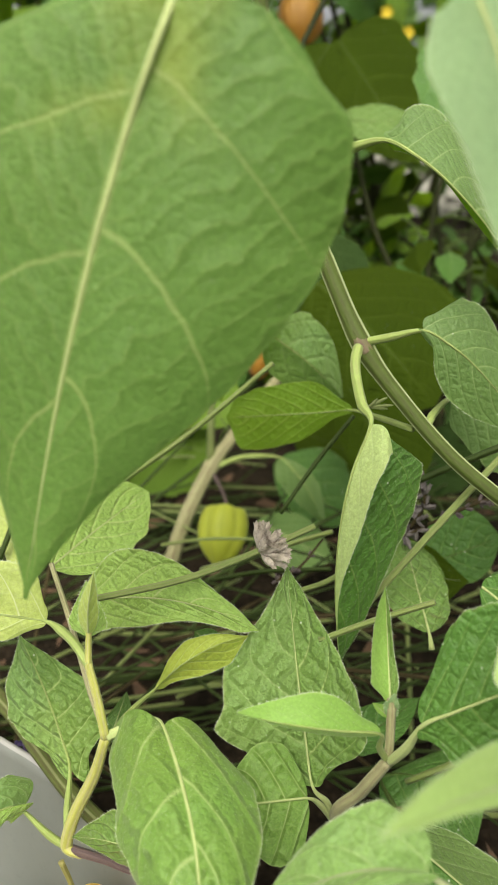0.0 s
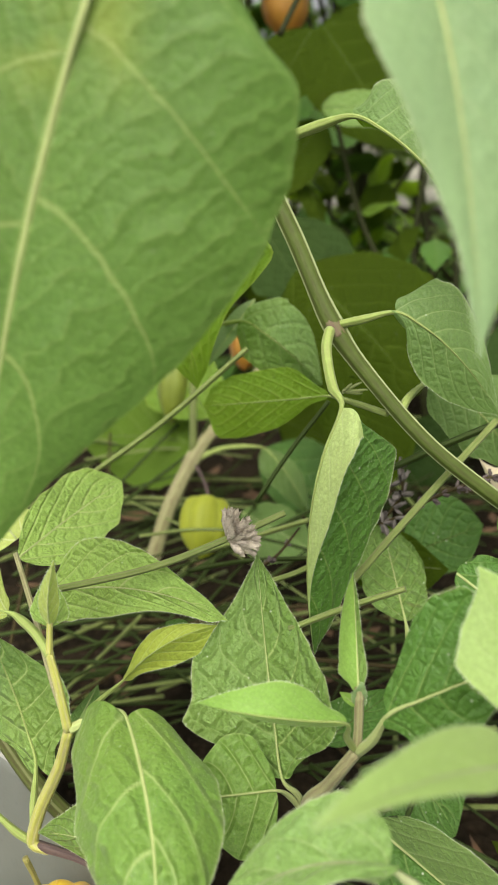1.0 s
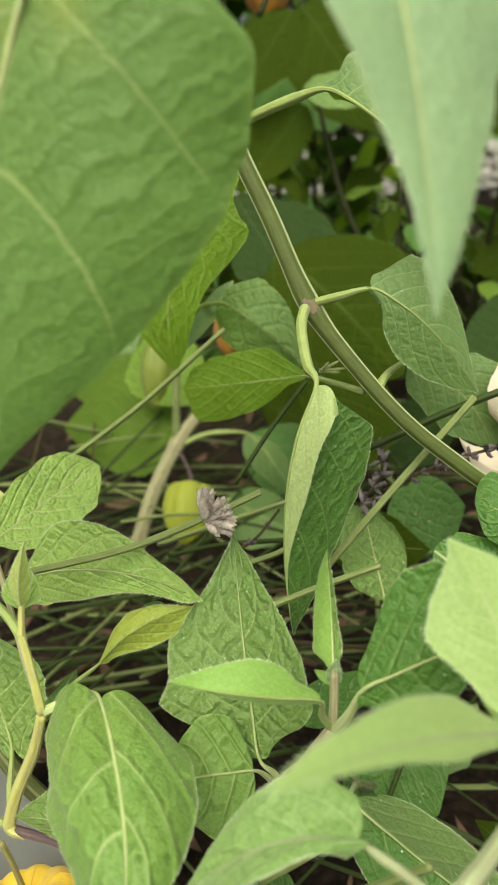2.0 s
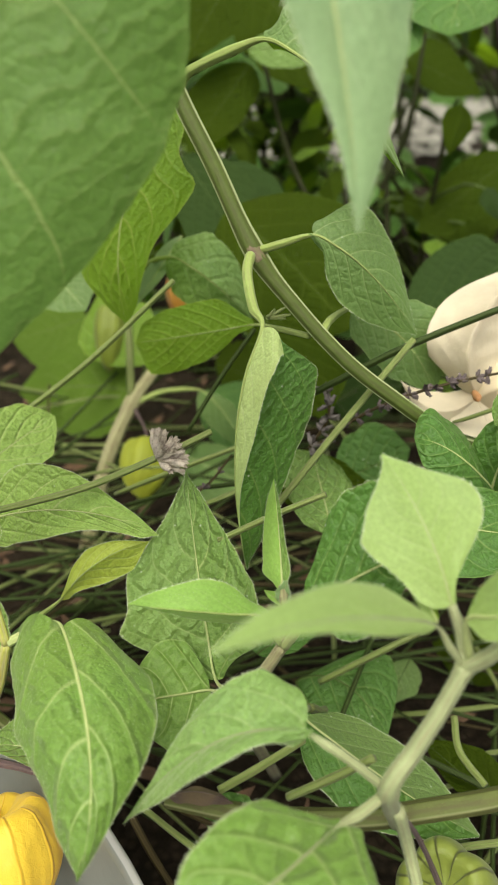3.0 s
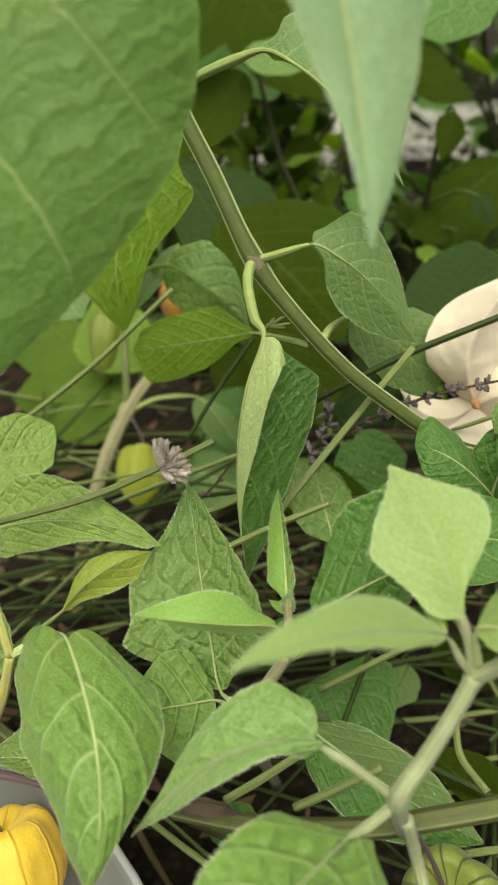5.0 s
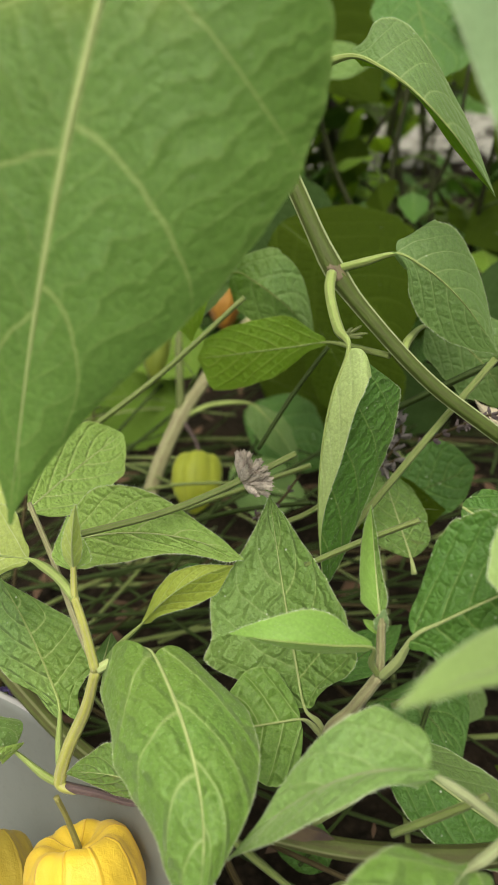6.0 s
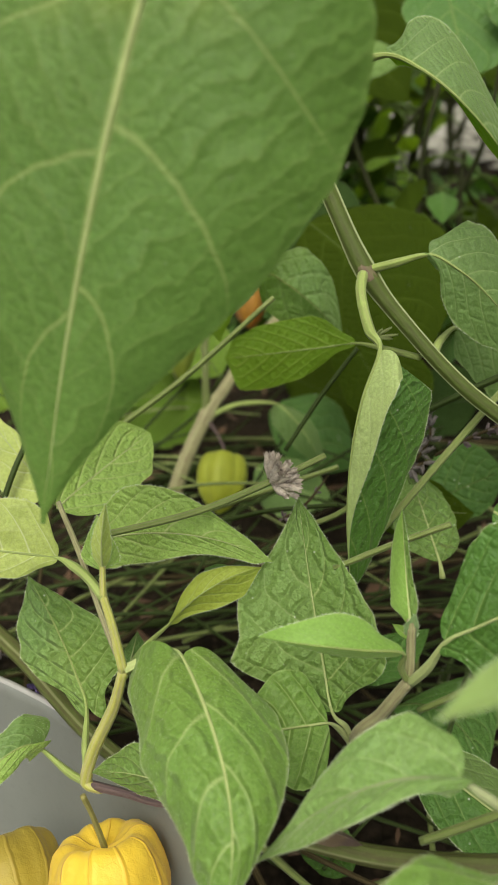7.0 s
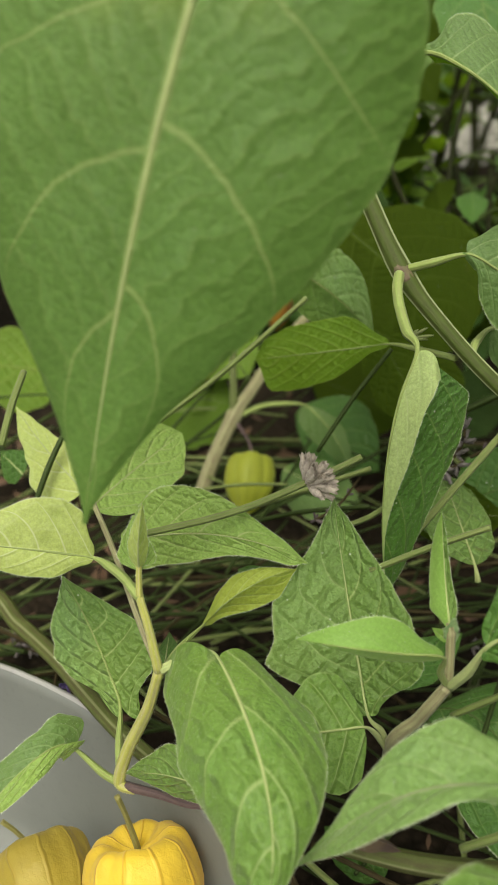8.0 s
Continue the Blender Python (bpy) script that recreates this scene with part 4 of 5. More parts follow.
# ---- branch with the kite-shaped leaf ----
branch = thing("physalis_shoot", (0.0466, 0.2310, 0.0000), "physalis branch with a brownish fork and pointed leaves", "plant", "physalis shoots")
stem(branch, ((0.0466, 0.2310, 0.0000), (0.0279, 0.1718, 0.1100), (0.0335, 0.1611, 0.1370), (0.0399, 0.1600, 0.1504)), (0.0026, 0.0022, 0.0019, 0.0017), M_STEM_BROWN, "main_stem", 12, .06, down=10)
stem(branch, ((0.0399, 0.1600, 0.1504), (0.0403, 0.1623, 0.1567), (0.0405, 0.1650, 0.1637), (0.0402, 0.1662, 0.1678)), (0.0014, 0.0013, 0.0013, 0.0011), M_STEM_BROWN, "side_stem", 12, .08, ((0.75, 1.35),))
leaf(branch, (0.0402, 0.1658, 0.1671), (0.0396, 0.1841, 0.1937), (0.0342, 0.1701, 0.1739), (0.0441, 0.1720, 0.1707), M_YOUNG, M_LEAF, mid=(0.0407, 0.1739, 0.1715), at=.3, lw=(0.39, 0.67, 0.9, 0.88, 0.85, 0.82, 0.73, 0.64, 0.5, 0.29, 0), rw=(0.5, 0.57, 0.71, 0.7, 0.57, 0.46, 0.41, 0.36, 0.29, 0.15, 0), r=.0008, full=.5, blunt=1.7, bulge=.08, quilt=.0003, hairs=5, label="narrow upright young leaf")
leaf(branch, (0.0409, 0.1648, 0.1613), (0.0412, 0.1654, 0.1706), (0.0382, 0.1646, 0.1667), (0.0425, 0.1649, 0.1658), M_PALE, at=.5, r=.0004, full=.6, wave=.03, hairs=4)
leaf(branch, (0.0406, 0.1650, 0.1616), (0.0348, 0.1645, 0.1681), (0.0365, 0.1638, 0.1650), (0.0391, 0.1653, 0.1660), M_YOUNG, at=.5, r=.0004, full=.6)
leaf(branch, (0.0353, 0.1530, 0.1681), (-0.0035, 0.1557, 0.1733), (0.0173, 0.1569, 0.1806), (0.0158, 0.1530, 0.1693), M_YOUNG, mid=(0.0154, 0.1477, 0.1761), at=.42, lw=(0.3, 0.45, 0.73, 0.9, 0.92, 0.8, 0.66, 0.51, 0.35, 0.18, 0), rw=(1.2, 1.41, 1.57, 1.6, 1.45, 1.2, 0.84, 0.47, 0.2, 0.1, 0), stalk=((0.0394, 0.1602, 0.1507), (0.0365, 0.1577, 0.1582)), r=.0009, rib=M_PETIOLE, full=.5, blunt=1.5, bulge=.05, nap=1.2, hairs=5, label="bright green folded young leaf")
# left half lit, right half turned away: the difference is painted by material
leaf(branch, (0.0196, 0.1686, 0.1297), (0.0130, 0.2200, 0.1759), (-0.0109, 0.1855, 0.1350), (0.0355, 0.1697, 0.1486), M_KITE, M_LEAF, mid=(0.0172, 0.1808, 0.1430), at=.3, lw=(0.2, 0.5, 0.74, 0.96, 0.87, 0.83, 0.79, 0.56, 0.33, 0.16, 0), rw=(0.25, 0.49, 0.78, 0.97, 0.94, 0.9, 0.78, 0.61, 0.42, 0.23, 0), stalk=((0.0279, 0.1718, 0.1100), (0.0243, 0.1695, 0.1218)), r=.0009, rib=M_RIB, full=.55, lobe=.45, blunt=1.8, sharp=1.5, bulge=.03, teeth=.05, quilt=.0007, n_u=72, n_v=22, hairs=5, label="kite-shaped veined green leaf")
leaf(branch, (0.0178, 0.1642, 0.1298), (-0.0086, 0.1620, 0.1280), (0.0048, 0.1742, 0.1417), (0.0092, 0.1518, 0.1166), M_FRONT, mid=(0.0057, 0.1622, 0.1306), at=.42, stalk=((0.0279, 0.1714, 0.1092), (0.0221, 0.1678, 0.1226)), r=.0008, full=.5, lobe=.45, blunt=2.0, quilt=.0005, wave=.005)
leaf(branch, (0.0459, 0.1507, 0.1738), (0.0775, 0.1465, 0.1959), (0.0598, 0.1633, 0.2068), (0.0571, 0.1396, 0.1679), M_DEEP, mid=(0.0579, 0.1462, 0.1861), at=.42, lw=(0.45, 0.77, 0.84, 0.9, 0.9, 0.89, 0.77, 0.6, 0.39, 0.19, 0), rw=(0.3, 0.46, 0.67, 0.82, 0.91, 0.91, 0.84, 0.66, 0.42, 0.21, 0), stalk=((0.0403, 0.1598, 0.1501), (0.0434, 0.1551, 0.1607)), r=.0012, rib=M_RIB, full=.45, lobe=.55, heart=.06, blunt=2.0, bulge=.04, quilt=.0006, n_u=44, n_v=14, hairs=4, label="broad rounded deep green leaf")

# ---- front fork with soft bright leaves ----
fork = thing("physalis_shoot", (0.1498, 0.1816, 0.0000), "physalis shoot with a pale hairy fork and soft bright leaves", "plant", "physalis shoots")
stem(fork, ((0.1794, 0.2064, 0.0000), (0.1215, 0.1362, 0.1118), (0.0971, 0.1228, 0.1253), (0.0777, 0.1216, 0.1241), (0.0559, 0.1221, 0.1218), (0.0283, 0.1282, 0.1183), (0.0042, 0.1377, 0.1152)), (0.004, 0.0035, 0.0031, 0.0031, 0.003, 0.0028, 0.0026), M_LYING, "main_stem", 48, 0.0, (), "lying thick ridged green stem", (-0.07, -0.87, 0.48), (0.8, 0.1, 0.3, 0.5))
stem(fork, ((0.0655, 0.1166, 0.1278), (0.0579, 0.1040, 0.1576), (0.0635, 0.1059, 0.1681), (0.0696, 0.1086, 0.1781), (0.0745, 0.1112, 0.1875)), (0.0025, 0.0023, 0.002, 0.0019, 0.0019), M_STEM_PALE, "side_stem", 12, .04, ((0.25, 1.2), (1.0, 1.25)), "pale hairy green stem", down=16)
stem(fork, ((0.0745, 0.1112, 0.1875), (0.0788, 0.1084, 0.1936), (0.0839, 0.1054, 0.2054)), (0.0019, 0.0017, 0.0015), M_STEM_PALE, "side_stem", down=14)
stem(fork, ((0.0745, 0.1112, 0.1875), (0.0735, 0.1140, 0.1946), (0.0716, 0.1165, 0.2007)), (0.0014, 0.0012, 0.001), M_STEM_PALE, "side_stem", down=14)
stem(fork, ((0.0621, 0.1079, 0.1447), (0.0665, 0.1094, 0.1275), (0.0690, 0.1025, 0.1154)), (0.0017, 0.0017, 0.0016), M_STEM_PALE, "side_stem", down=14)
leaf(fork, (0.0716, 0.1163, 0.2005), (0.0614, 0.1465, 0.2222), (0.0533, 0.1316, 0.2087), (0.0836, 0.1336, 0.2168), M_YOUNG_HAZE, mid=(0.0676, 0.1298, 0.2137), at=.52, lw=(0.4, 0.5, 0.6, 0.76, 0.89, 0.96, 0.81, 0.63, 0.38, 0.15, 0), rw=(0.12, 0.18, 0.34, 0.55, 0.74, 0.88, 0.89, 0.73, 0.46, 0.24, 0), r=.0005, full=.6, lobe=.3, blunt=1.3, wave=.018, bulge=.06, hairs=5, label="soft bright young leaf standing upright")
leaf(fork, (0.0663, 0.1110, 0.2004), (0.0184, 0.0733, 0.2327), (0.0421, 0.0985, 0.2239), (0.0425, 0.0862, 0.2223), M_YOUNG_HAZE, M_YOUNG_HAZE, mid=(0.0441, 0.0921, 0.2209), at=.42, lw=(0.6, 0.88, 1.01, 1.03, 0.99, 0.88, 0.72, 0.57, 0.43, 0.23, 0), rw=(0.54, 0.74, 1.03, 1.04, 0.87, 0.73, 0.63, 0.53, 0.44, 0.23, 0), stalk=((0.0741, 0.1114, 0.1878), (0.0705, 0.1113, 0.1933)), r=.0008, rib=M_STEM_PALE, full=.5, blunt=1.35, bulge=.08, hairs=5, label="soft bright pointed leaf reaching forward")
leaf(fork, (0.0727, 0.1102, 0.2021), (0.0872, 0.0909, 0.2211), (0.0782, 0.1032, 0.2213), (0.0775, 0.0961, 0.2084), M_YOUNG_HAZE, at=.45, stalk=((0.0751, 0.1115, 0.1902),), r=.0010, full=.5, blunt=1.6, bulge=.05, hairs=4)
leaf(fork, (0.0686, 0.1157, 0.1968), (0.0662, 0.1328, 0.2004), (0.0653, 0.1253, 0.1971), (0.0693, 0.1256, 0.1983), M_YOUNG_HAZE, M_LIME, at=.5, r=.0006, full=.6)
leaf(fork, (0.0389, 0.1113, 0.1700), (-0.0062, 0.1204, 0.1299), (0.0185, 0.1251, 0.1731), (0.0205, 0.1063, 0.1685), M_CUP, M_CUP, mid=(0.0199, 0.1134, 0.1668), at=.42, lw=(1, 1.14, 1.06, 0.97, 0.85, 0.73, 0.55, 0.35, 0.13, 0.04, 0), rw=(0.4, 0.47, 0.58, 0.77, 0.99, 1.12, 1.09, 1, 0.8, 0.4, 0), stalk=((0.0569, 0.1052, 0.1576), (0.0494, 0.1065, 0.1651), (0.0437, 0.1082, 0.1693)), r=.0010, rib=M_STEM_PALE, full=.45, lobe=.78, heart=.06, square=.08, blunt=1.6, bulge=.07, quilt=.0006, wave=.003, n_u=44, n_v=14, nap=1.2, hairs=8, label="cupped soft grey-green leaf with a hairy edge")
leaf(fork, (0.0434, 0.0957, 0.1570), (0.0070, 0.0667, 0.1654), (0.0229, 0.0929, 0.1736), (0.0499, 0.0762, 0.1581), M_FRONT, mid=(0.0312, 0.0817, 0.1651), at=.35, lw=(0.13, 0.53, 0.79, 0.87, 0.91, 0.91, 0.85, 0.77, 0.55, 0.27, 0), rw=(0.44, 0.68, 0.81, 0.9, 0.92, 0.9, 0.8, 0.66, 0.46, 0.22, 0), stalk=((0.0570, 0.1047, 0.1547), (0.0501, 0.1005, 0.1543)), r=.0012, rib=M_STEM_PALE, full=.45, lobe=.6, heart=.07, blunt=1.8, quilt=.0008, bulge=.06, n_u=40, n_v=14, nap=1.2, hairs=5)
leaf(fork, (0.0046, 0.1356, 0.1197), (0.0229, 0.1283, 0.1238), (0.0145, 0.1332, 0.1251), (0.0143, 0.1281, 0.1242), M_DRYLEAF, mid=(0.0146, 0.1285, 0.1292), at=.5, r=.0004, rib=M_PURPLE, full=.5, blunt=1.5, wave=.03, bulge=.1, label="dry purple-brown curled leaf")
part("pedicel", tube(((0.0632, 0.1125, 0.1366), (0.0701, 0.1179, 0.1226), (0.0765, 0.1200, 0.1067), (0.0826, 0.1210, 0.0888)), (0.0010, 0.0008, 0.0008, 0.001), 8), M_PURPLE, fork)
lantern((0.0823, 0.1202, 0.0915), (0.1004, 0.1374, 0.0427), .0160, M_STRIPED, fork, "calyx", pinch=.16, seed=5.0)

# ---- low plant behind the fork: grey-green and dark leaves, and the leaves beside the dry husk ----
low = thing("physalis_shoot", (0.1058, 0.3121, 0.0000), "low physalis shoot with shaded leaves among lavender", "plant", "physalis shoots")
stem(low, ((0.1058, 0.3121, 0.0000), (0.0680, 0.2198, 0.0580), (0.0550, 0.1989, 0.0804)), (0.0026, 0.002, 0.0018), M_STEM, "main_stem")
leaf(low, (0.0489, 0.1707, 0.1071), (0.1029, 0.1424, 0.0788), (0.0837, 0.1672, 0.0936), (0.0612, 0.1422, 0.0927), M_GREY, M_DEEP, mid=(0.0730, 0.1519, 0.0975), at=.45, stalk=((0.0550, 0.1989, 0.0804),), r=.0010, full=.4, blunt=1.6, bulge=.03, quilt=.0004, nap=1.2, hairs=8, label="shaded grey-green leaf with a hairy edge")
leaf(low, (0.0541, 0.2257, 0.0665), (0.0892, 0.2049, 0.0550), (0.0927, 0.2357, 0.0696), (0.0646, 0.2003, 0.0636), M_DEEP, mid=(0.0725, 0.2205, 0.0701), at=.5, stalk=((0.0550, 0.1989, 0.0804),), r=.0010, rib=M_RIB_SHADE, full=.5, blunt=2.4, teeth=.05, quilt=.0006)
leaf(low, (0.0364, 0.2107, 0.0986), (0.0701, 0.2407, 0.0958), (0.0422, 0.2253, 0.1053), (0.0574, 0.2185, 0.0953), M_DEEP, at=.5, rib=M_RIB_SHADE, full=.5)
leaf(low, (0.0835, 0.2678, 0.1260), (0.0586, 0.2908, 0.1429), (0.0565, 0.2714, 0.1283), (0.0766, 0.2824, 0.1408), M_LEAF, at=.45, rib=M_RIB, full=.5, teeth=.06, quilt=.0005)
leaf(low, (0.0848, 0.3152, 0.1083), (0.1198, 0.3117, 0.1279), (0.0989, 0.3278, 0.1331), (0.1049, 0.3022, 0.1086), M_DEEP, at=.5, rib=M_RIB_SHADE, full=.45, blunt=2.6, wave=.006)
leaf(low, (0.0511, 0.2918, 0.1230), (0.0961, 0.2785, 0.1265), (0.0716, 0.2980, 0.1373), (0.0741, 0.2738, 0.1148), M_OLIVE_SHADE, at=.45, rib=M_RIB, full=.45, teeth=.06, quilt=.0005)
leaf(low, (0.0675, 0.2302, 0.1386), (0.0664, 0.2815, 0.1480), (0.0544, 0.2554, 0.1406), (0.0790, 0.2540, 0.1417), M_LEAF, at=.45, stalk=((0.0685, 0.2271, 0.1331),), r=.0010, full=.45, blunt=2.0, teeth=.05)

leaf(low, (0.1271, 0.1740, 0.0465), (0.1056, 0.2095, 0.0452), (0.1109, 0.1864, 0.0456), (0.1284, 0.1983, 0.0491), M_OLIVE_SHADE, at=.5, rib=M_RIB_SHADE, full=.5)
leaf(low, (0.0308, 0.1761, 0.0356), (0.0114, 0.1995, 0.0335), (0.0155, 0.1849, 0.0284), (0.0297, 0.1913, 0.0421), M_DEEP, at=.5, rib=M_RIB_SHADE, full=.5)
leaf(low, (0.1149, 0.2623, 0.0384), (0.0985, 0.2387, 0.0346), (0.0986, 0.2524, 0.0386), (0.1157, 0.2476, 0.0326), M_GREY, at=.5, rib=M_RIB_SHADE, full=.5)
leaf(low, (0.1730, 0.2811, -0.0016), (0.1374, 0.2946, 0.0173), (0.1487, 0.2847, 0.0012), (0.1651, 0.2951, 0.0225), M_OLIVE_SHADE, at=.5, rib=M_RIB_SHADE, full=.5)

side_plant = thing("physalis_shoot", (0.1765, 0.3165, 0.0000), "physalis shoot with curled deep green leaves", "plant", "physalis shoots")
stem(side_plant, ((0.1765, 0.3165, 0.0000), (0.1450, 0.2612, 0.1234), (0.1279, 0.2292, 0.1562)), (0.0026, 0.0022, 0.0018), M_STEM, "main_stem")
leaf(side_plant, (0.1260, 0.2249, 0.1585), (0.0943, 0.2265, 0.1814), (0.1069, 0.2358, 0.1856), (0.1037, 0.2153, 0.1687), M_DEEP, mid=(0.1076, 0.2211, 0.1778), at=.5, r=.0011, full=.4, blunt=2.6, wave=.010, bulge=.08, quilt=.0006, label="curled deep green leaf")
leaf(side_plant, (0.1250, 0.2250, 0.1585), (0.1419, 0.2309, 0.1882), (0.1190, 0.2310, 0.1788), (0.1400, 0.2183, 0.1694), M_DEEP, mid=(0.1282, 0.2233, 0.1766), at=.5, r=.0011, full=.4, blunt=2.4, wave=.012, quilt=.0006)
leaf(side_plant, (0.0798, 0.2174, 0.1689), (0.1406, 0.2001, 0.1574), (0.1134, 0.2187, 0.1660), (0.0977, 0.1882, 0.1501), M_DEEP, mid=(0.1067, 0.2019, 0.1596), at=.5, r=.0010, full=.45, blunt=2.2, quilt=.0006)
leaf(side_plant, (0.1335, 0.2311, 0.2018), (0.1217, 0.2239, 0.1870), (0.1221, 0.2282, 0.1949), (0.1315, 0.2216, 0.1843), M_LEAF, at=.5, full=.5, wave=.012)
leaf(side_plant, (0.1307, 0.2191, 0.1901), (0.1219, 0.2108, 0.1738), (0.1207, 0.2181, 0.1867), (0.1290, 0.2089, 0.1757), M_DEEP, at=.5, full=.5, wave=.012, quilt=.0005)

# ---- dry open husk ----
dry = thing("dry_husk", (0.1342, 0.2726, 0.1733), "dry cream papery physalis husk torn open", "husk")
leaf(dry, (0.1325, 0.2706, 0.1756), (0.1666, 0.3079, 0.2211), (0.1142, 0.2837, 0.2048), (0.1603, 0.2778, 0.1929), M_DRY, mid=(0.1279, 0.2685, 0.2062), at=.5, r=.0005, rib=M_DRY, full=.5, blunt=2.0, bulge=.10, wave=.014, quilt=.0013, n_u=44, n_v=18)
leaf(dry, (0.1325, 0.2700, 0.1746), (0.1040, 0.2835, 0.1780), (0.1148, 0.2757, 0.1759), (0.1139, 0.2651, 0.1670), M_DRY, mid=(0.1147, 0.2655, 0.1720), at=.5, r=.0005, rib=M_DRY, full=.5, blunt=1.6, wave=.012)
leaf(dry, (0.1325, 0.2700, 0.1746), (0.1593, 0.2696, 0.1863), (0.1423, 0.2740, 0.1914), (0.1457, 0.2618, 0.1701), M_DRY, mid=(0.1413, 0.2593, 0.1855), at=.5, r=.0005, rib=M_DRY, full=.5, blunt=2.0, wave=.012, bulge=.05)
leaf(dry, (0.1325, 0.2700, 0.1746), (0.1372, 0.2549, 0.1625), (0.1202, 0.2624, 0.1673), (0.1480, 0.2611, 0.1691), M_DRY, at=.5, r=.0005, rib=M_DRY, full=.5, blunt=2.2, wave=.015)
part("heart", tube(((0.1305, 0.2677, 0.1783), (0.1279, 0.2579, 0.1810), (0.1261, 0.2520, 0.1825)), (0.0012, 0.0018, 0.0006), 10), M_ORANGE_DRY, dry, "small orange-brown base of the lost berry")
part("stalk", tube(((0.1464, 0.2528, 0.1808), (0.1364, 0.2526, 0.1790), (0.1252, 0.2577, 0.1720), (0.1214, 0.2626, 0.1679)), (0.0011, 0.001, 0.0009, 0.0007), 8), M_STRAW, dry)

# ---- tub with yellow lanterns ----
def make_tub(centre, r_out, top, floor):
    tub = thing("plastic_tub", (*centre, floor - 0.004), "round off-white plastic tub standing on the soil", "tub")
    bm = bmesh.new()
    outline = ((0.0, floor), (r_out * 0.93, floor), (r_out * 0.955, floor + 0.008), (r_out * 0.989, top - 0.004), (r_out * 0.992, top), (r_out * 0.997, top + 0.0005), (r_out, top - 0.002), (r_out, top - 0.009), (r_out * 0.99, top - 0.009), (r_out * 0.966, floor + 0.003), (r_out * 0.945, floor - 0.004), (0.0, floor - 0.004))
    n = 96
    rings = []
    for r, z in outline:
        rings.append([bm.verts.new((centre[0] + r * math.cos(2 * math.pi * k / n), centre[1] + r * math.sin(2 * math.pi * k / n), z)) for k in range(n)] if r else [bm.verts.new((*centre, z))])
    for a, b in zip(rings, rings[1:]):
        for k in range(n):
            j = (k + 1) % n
            if len(a) == 1:
                bm.faces.new((a[0], b[k], b[j]))
            elif len(b) == 1:
                bm.faces.new((a[k], b[0], a[j]))
            else:
                bm.faces.new((a[k], b[k], b[j], a[j]))
    bmesh.ops.recalc_face_normals(bm, faces=bm.faces)
    part("body", bm, M_TUB_SHADE, tub)
    ring = bmesh.new()
    lip = ((1.001, -0.0095), (1.004, -0.0085), (1.005, -0.0015), (1.003, 0.001), (0.998, 0.0012), (0.9935, 0.0007))
    loops = [[ring.verts.new((centre[0] + r_out * k * math.cos(2 * math.pi * a / n), centre[1] + r_out * k * math.sin(2 * math.pi * a / n), top + z)) for a in range(n)] for k, z in lip]
    for a, b in zip(loops, loops[1:]):
        for k in range(n):
            ring.faces.new((a[k], a[(k + 1) % n], b[(k + 1) % n], b[k]))
    part("rim", ring, M_RIM_LIT, tub, "pale rolled rim")
    return tub


make_tub((-0.215, 0.0124), 0.2386, 0.095, 0.008)


def fruit(top, point, radius, stalk_end, label, seed, material):
    ob = thing("physalis_fruit", point, label, "fruit", "harvested physalis")
    lantern(top, point, radius, material, ob, "husk", 10, 0.05, 0.11, seed, 2.4)
    a, b = Vector(top), Vector(stalk_end)
    way = (a - Vector(point)).normalized()
    part("stalk", tube((a - way * 0.006, a - way * 0.003, a.lerp(b, 0.5), b), (0.0011, 0.0011, 0.0009, 0.001), 8), M_STALK, ob)


fruit((-0.0541, 0.1582, 0.0895), (-0.0478, 0.1374, 0.0572), .0186, (-0.0581, 0.1587, 0.1083), "ripe yellow papery physalis lantern with a green stalk in the tub", 1.0, M_YELLOW)
fruit((-0.0960, 0.1770, 0.0593), (-0.0804, 0.1480, 0.0466), .0185, (-0.1059, 0.1790, 0.0697), "pale yellow physalis lantern lying in the tub", 2.6, M_YELLOW_PALE)

# ---- lavender: stalks, dry heads and the mat behind ----
lavender = thing("lavender_plant", (0.0046, 0.3182, 0.0000), "lavender plant with lying green stalks and dry grey heads", "plant")


def stalk(points, r, material=None, owner=None):
    return part("stalk", tube(points, (r, r * 1.05, r * 0.95), 8, 8, 0.05), material or M_STRAW, owner or lavender)


rng = random.Random(11)
stalk(((-0.0530, 0.2028, 0.1741), (-0.0209, 0.2092, 0.1782), (0.0052, 0.2174, 0.1845), (0.0222, 0.2234, 0.1895)), .0012)
head = Vector((0.0099, 0.2184, 0.1870))
ahead = (Vector((0.0222, 0.2234, 0.1895)) - Vector((0.0052, 0.2174, 0.1845))).normalized()
right_way = Vector((0.0289, 0.2167, 0.1869)) - head
right_way.normalize()
up_way = Vector((0.0109, 0.2276, 0.2037)) - head
up_way.normalize()
near_way = right_way.cross(up_way)
places = []
for k in range(42):
    a, tilt = rng.uniform(0, 2 * math.pi), rng.uniform(0.1, 1.0) ** 0.7
    fan = right_way * 0.62 + up_way * 0.42
    aside = (up_way * 0.62 - right_way * 0.42) * math.cos(a) * 0.85 + near_way * math.sin(a) * 0.9
    way = fan + aside * tilt * 1.35
    start = head - right_way * 0.0062 - up_way * 0.0042 + aside * 0.0022 * tilt + fan * rng.uniform(0.0, 0.003) * (1 - tilt * 0.7)
    places.append((start, way))
buds(lavender, places, BUD, rng)
stalk(((-0.0626, 0.3038, 0.1582), (-0.0266, 0.3071, 0.1842), (0.0102, 0.3084, 0.2168)), .0011)
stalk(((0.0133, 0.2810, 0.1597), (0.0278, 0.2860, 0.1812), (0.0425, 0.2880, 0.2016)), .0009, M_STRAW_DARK)
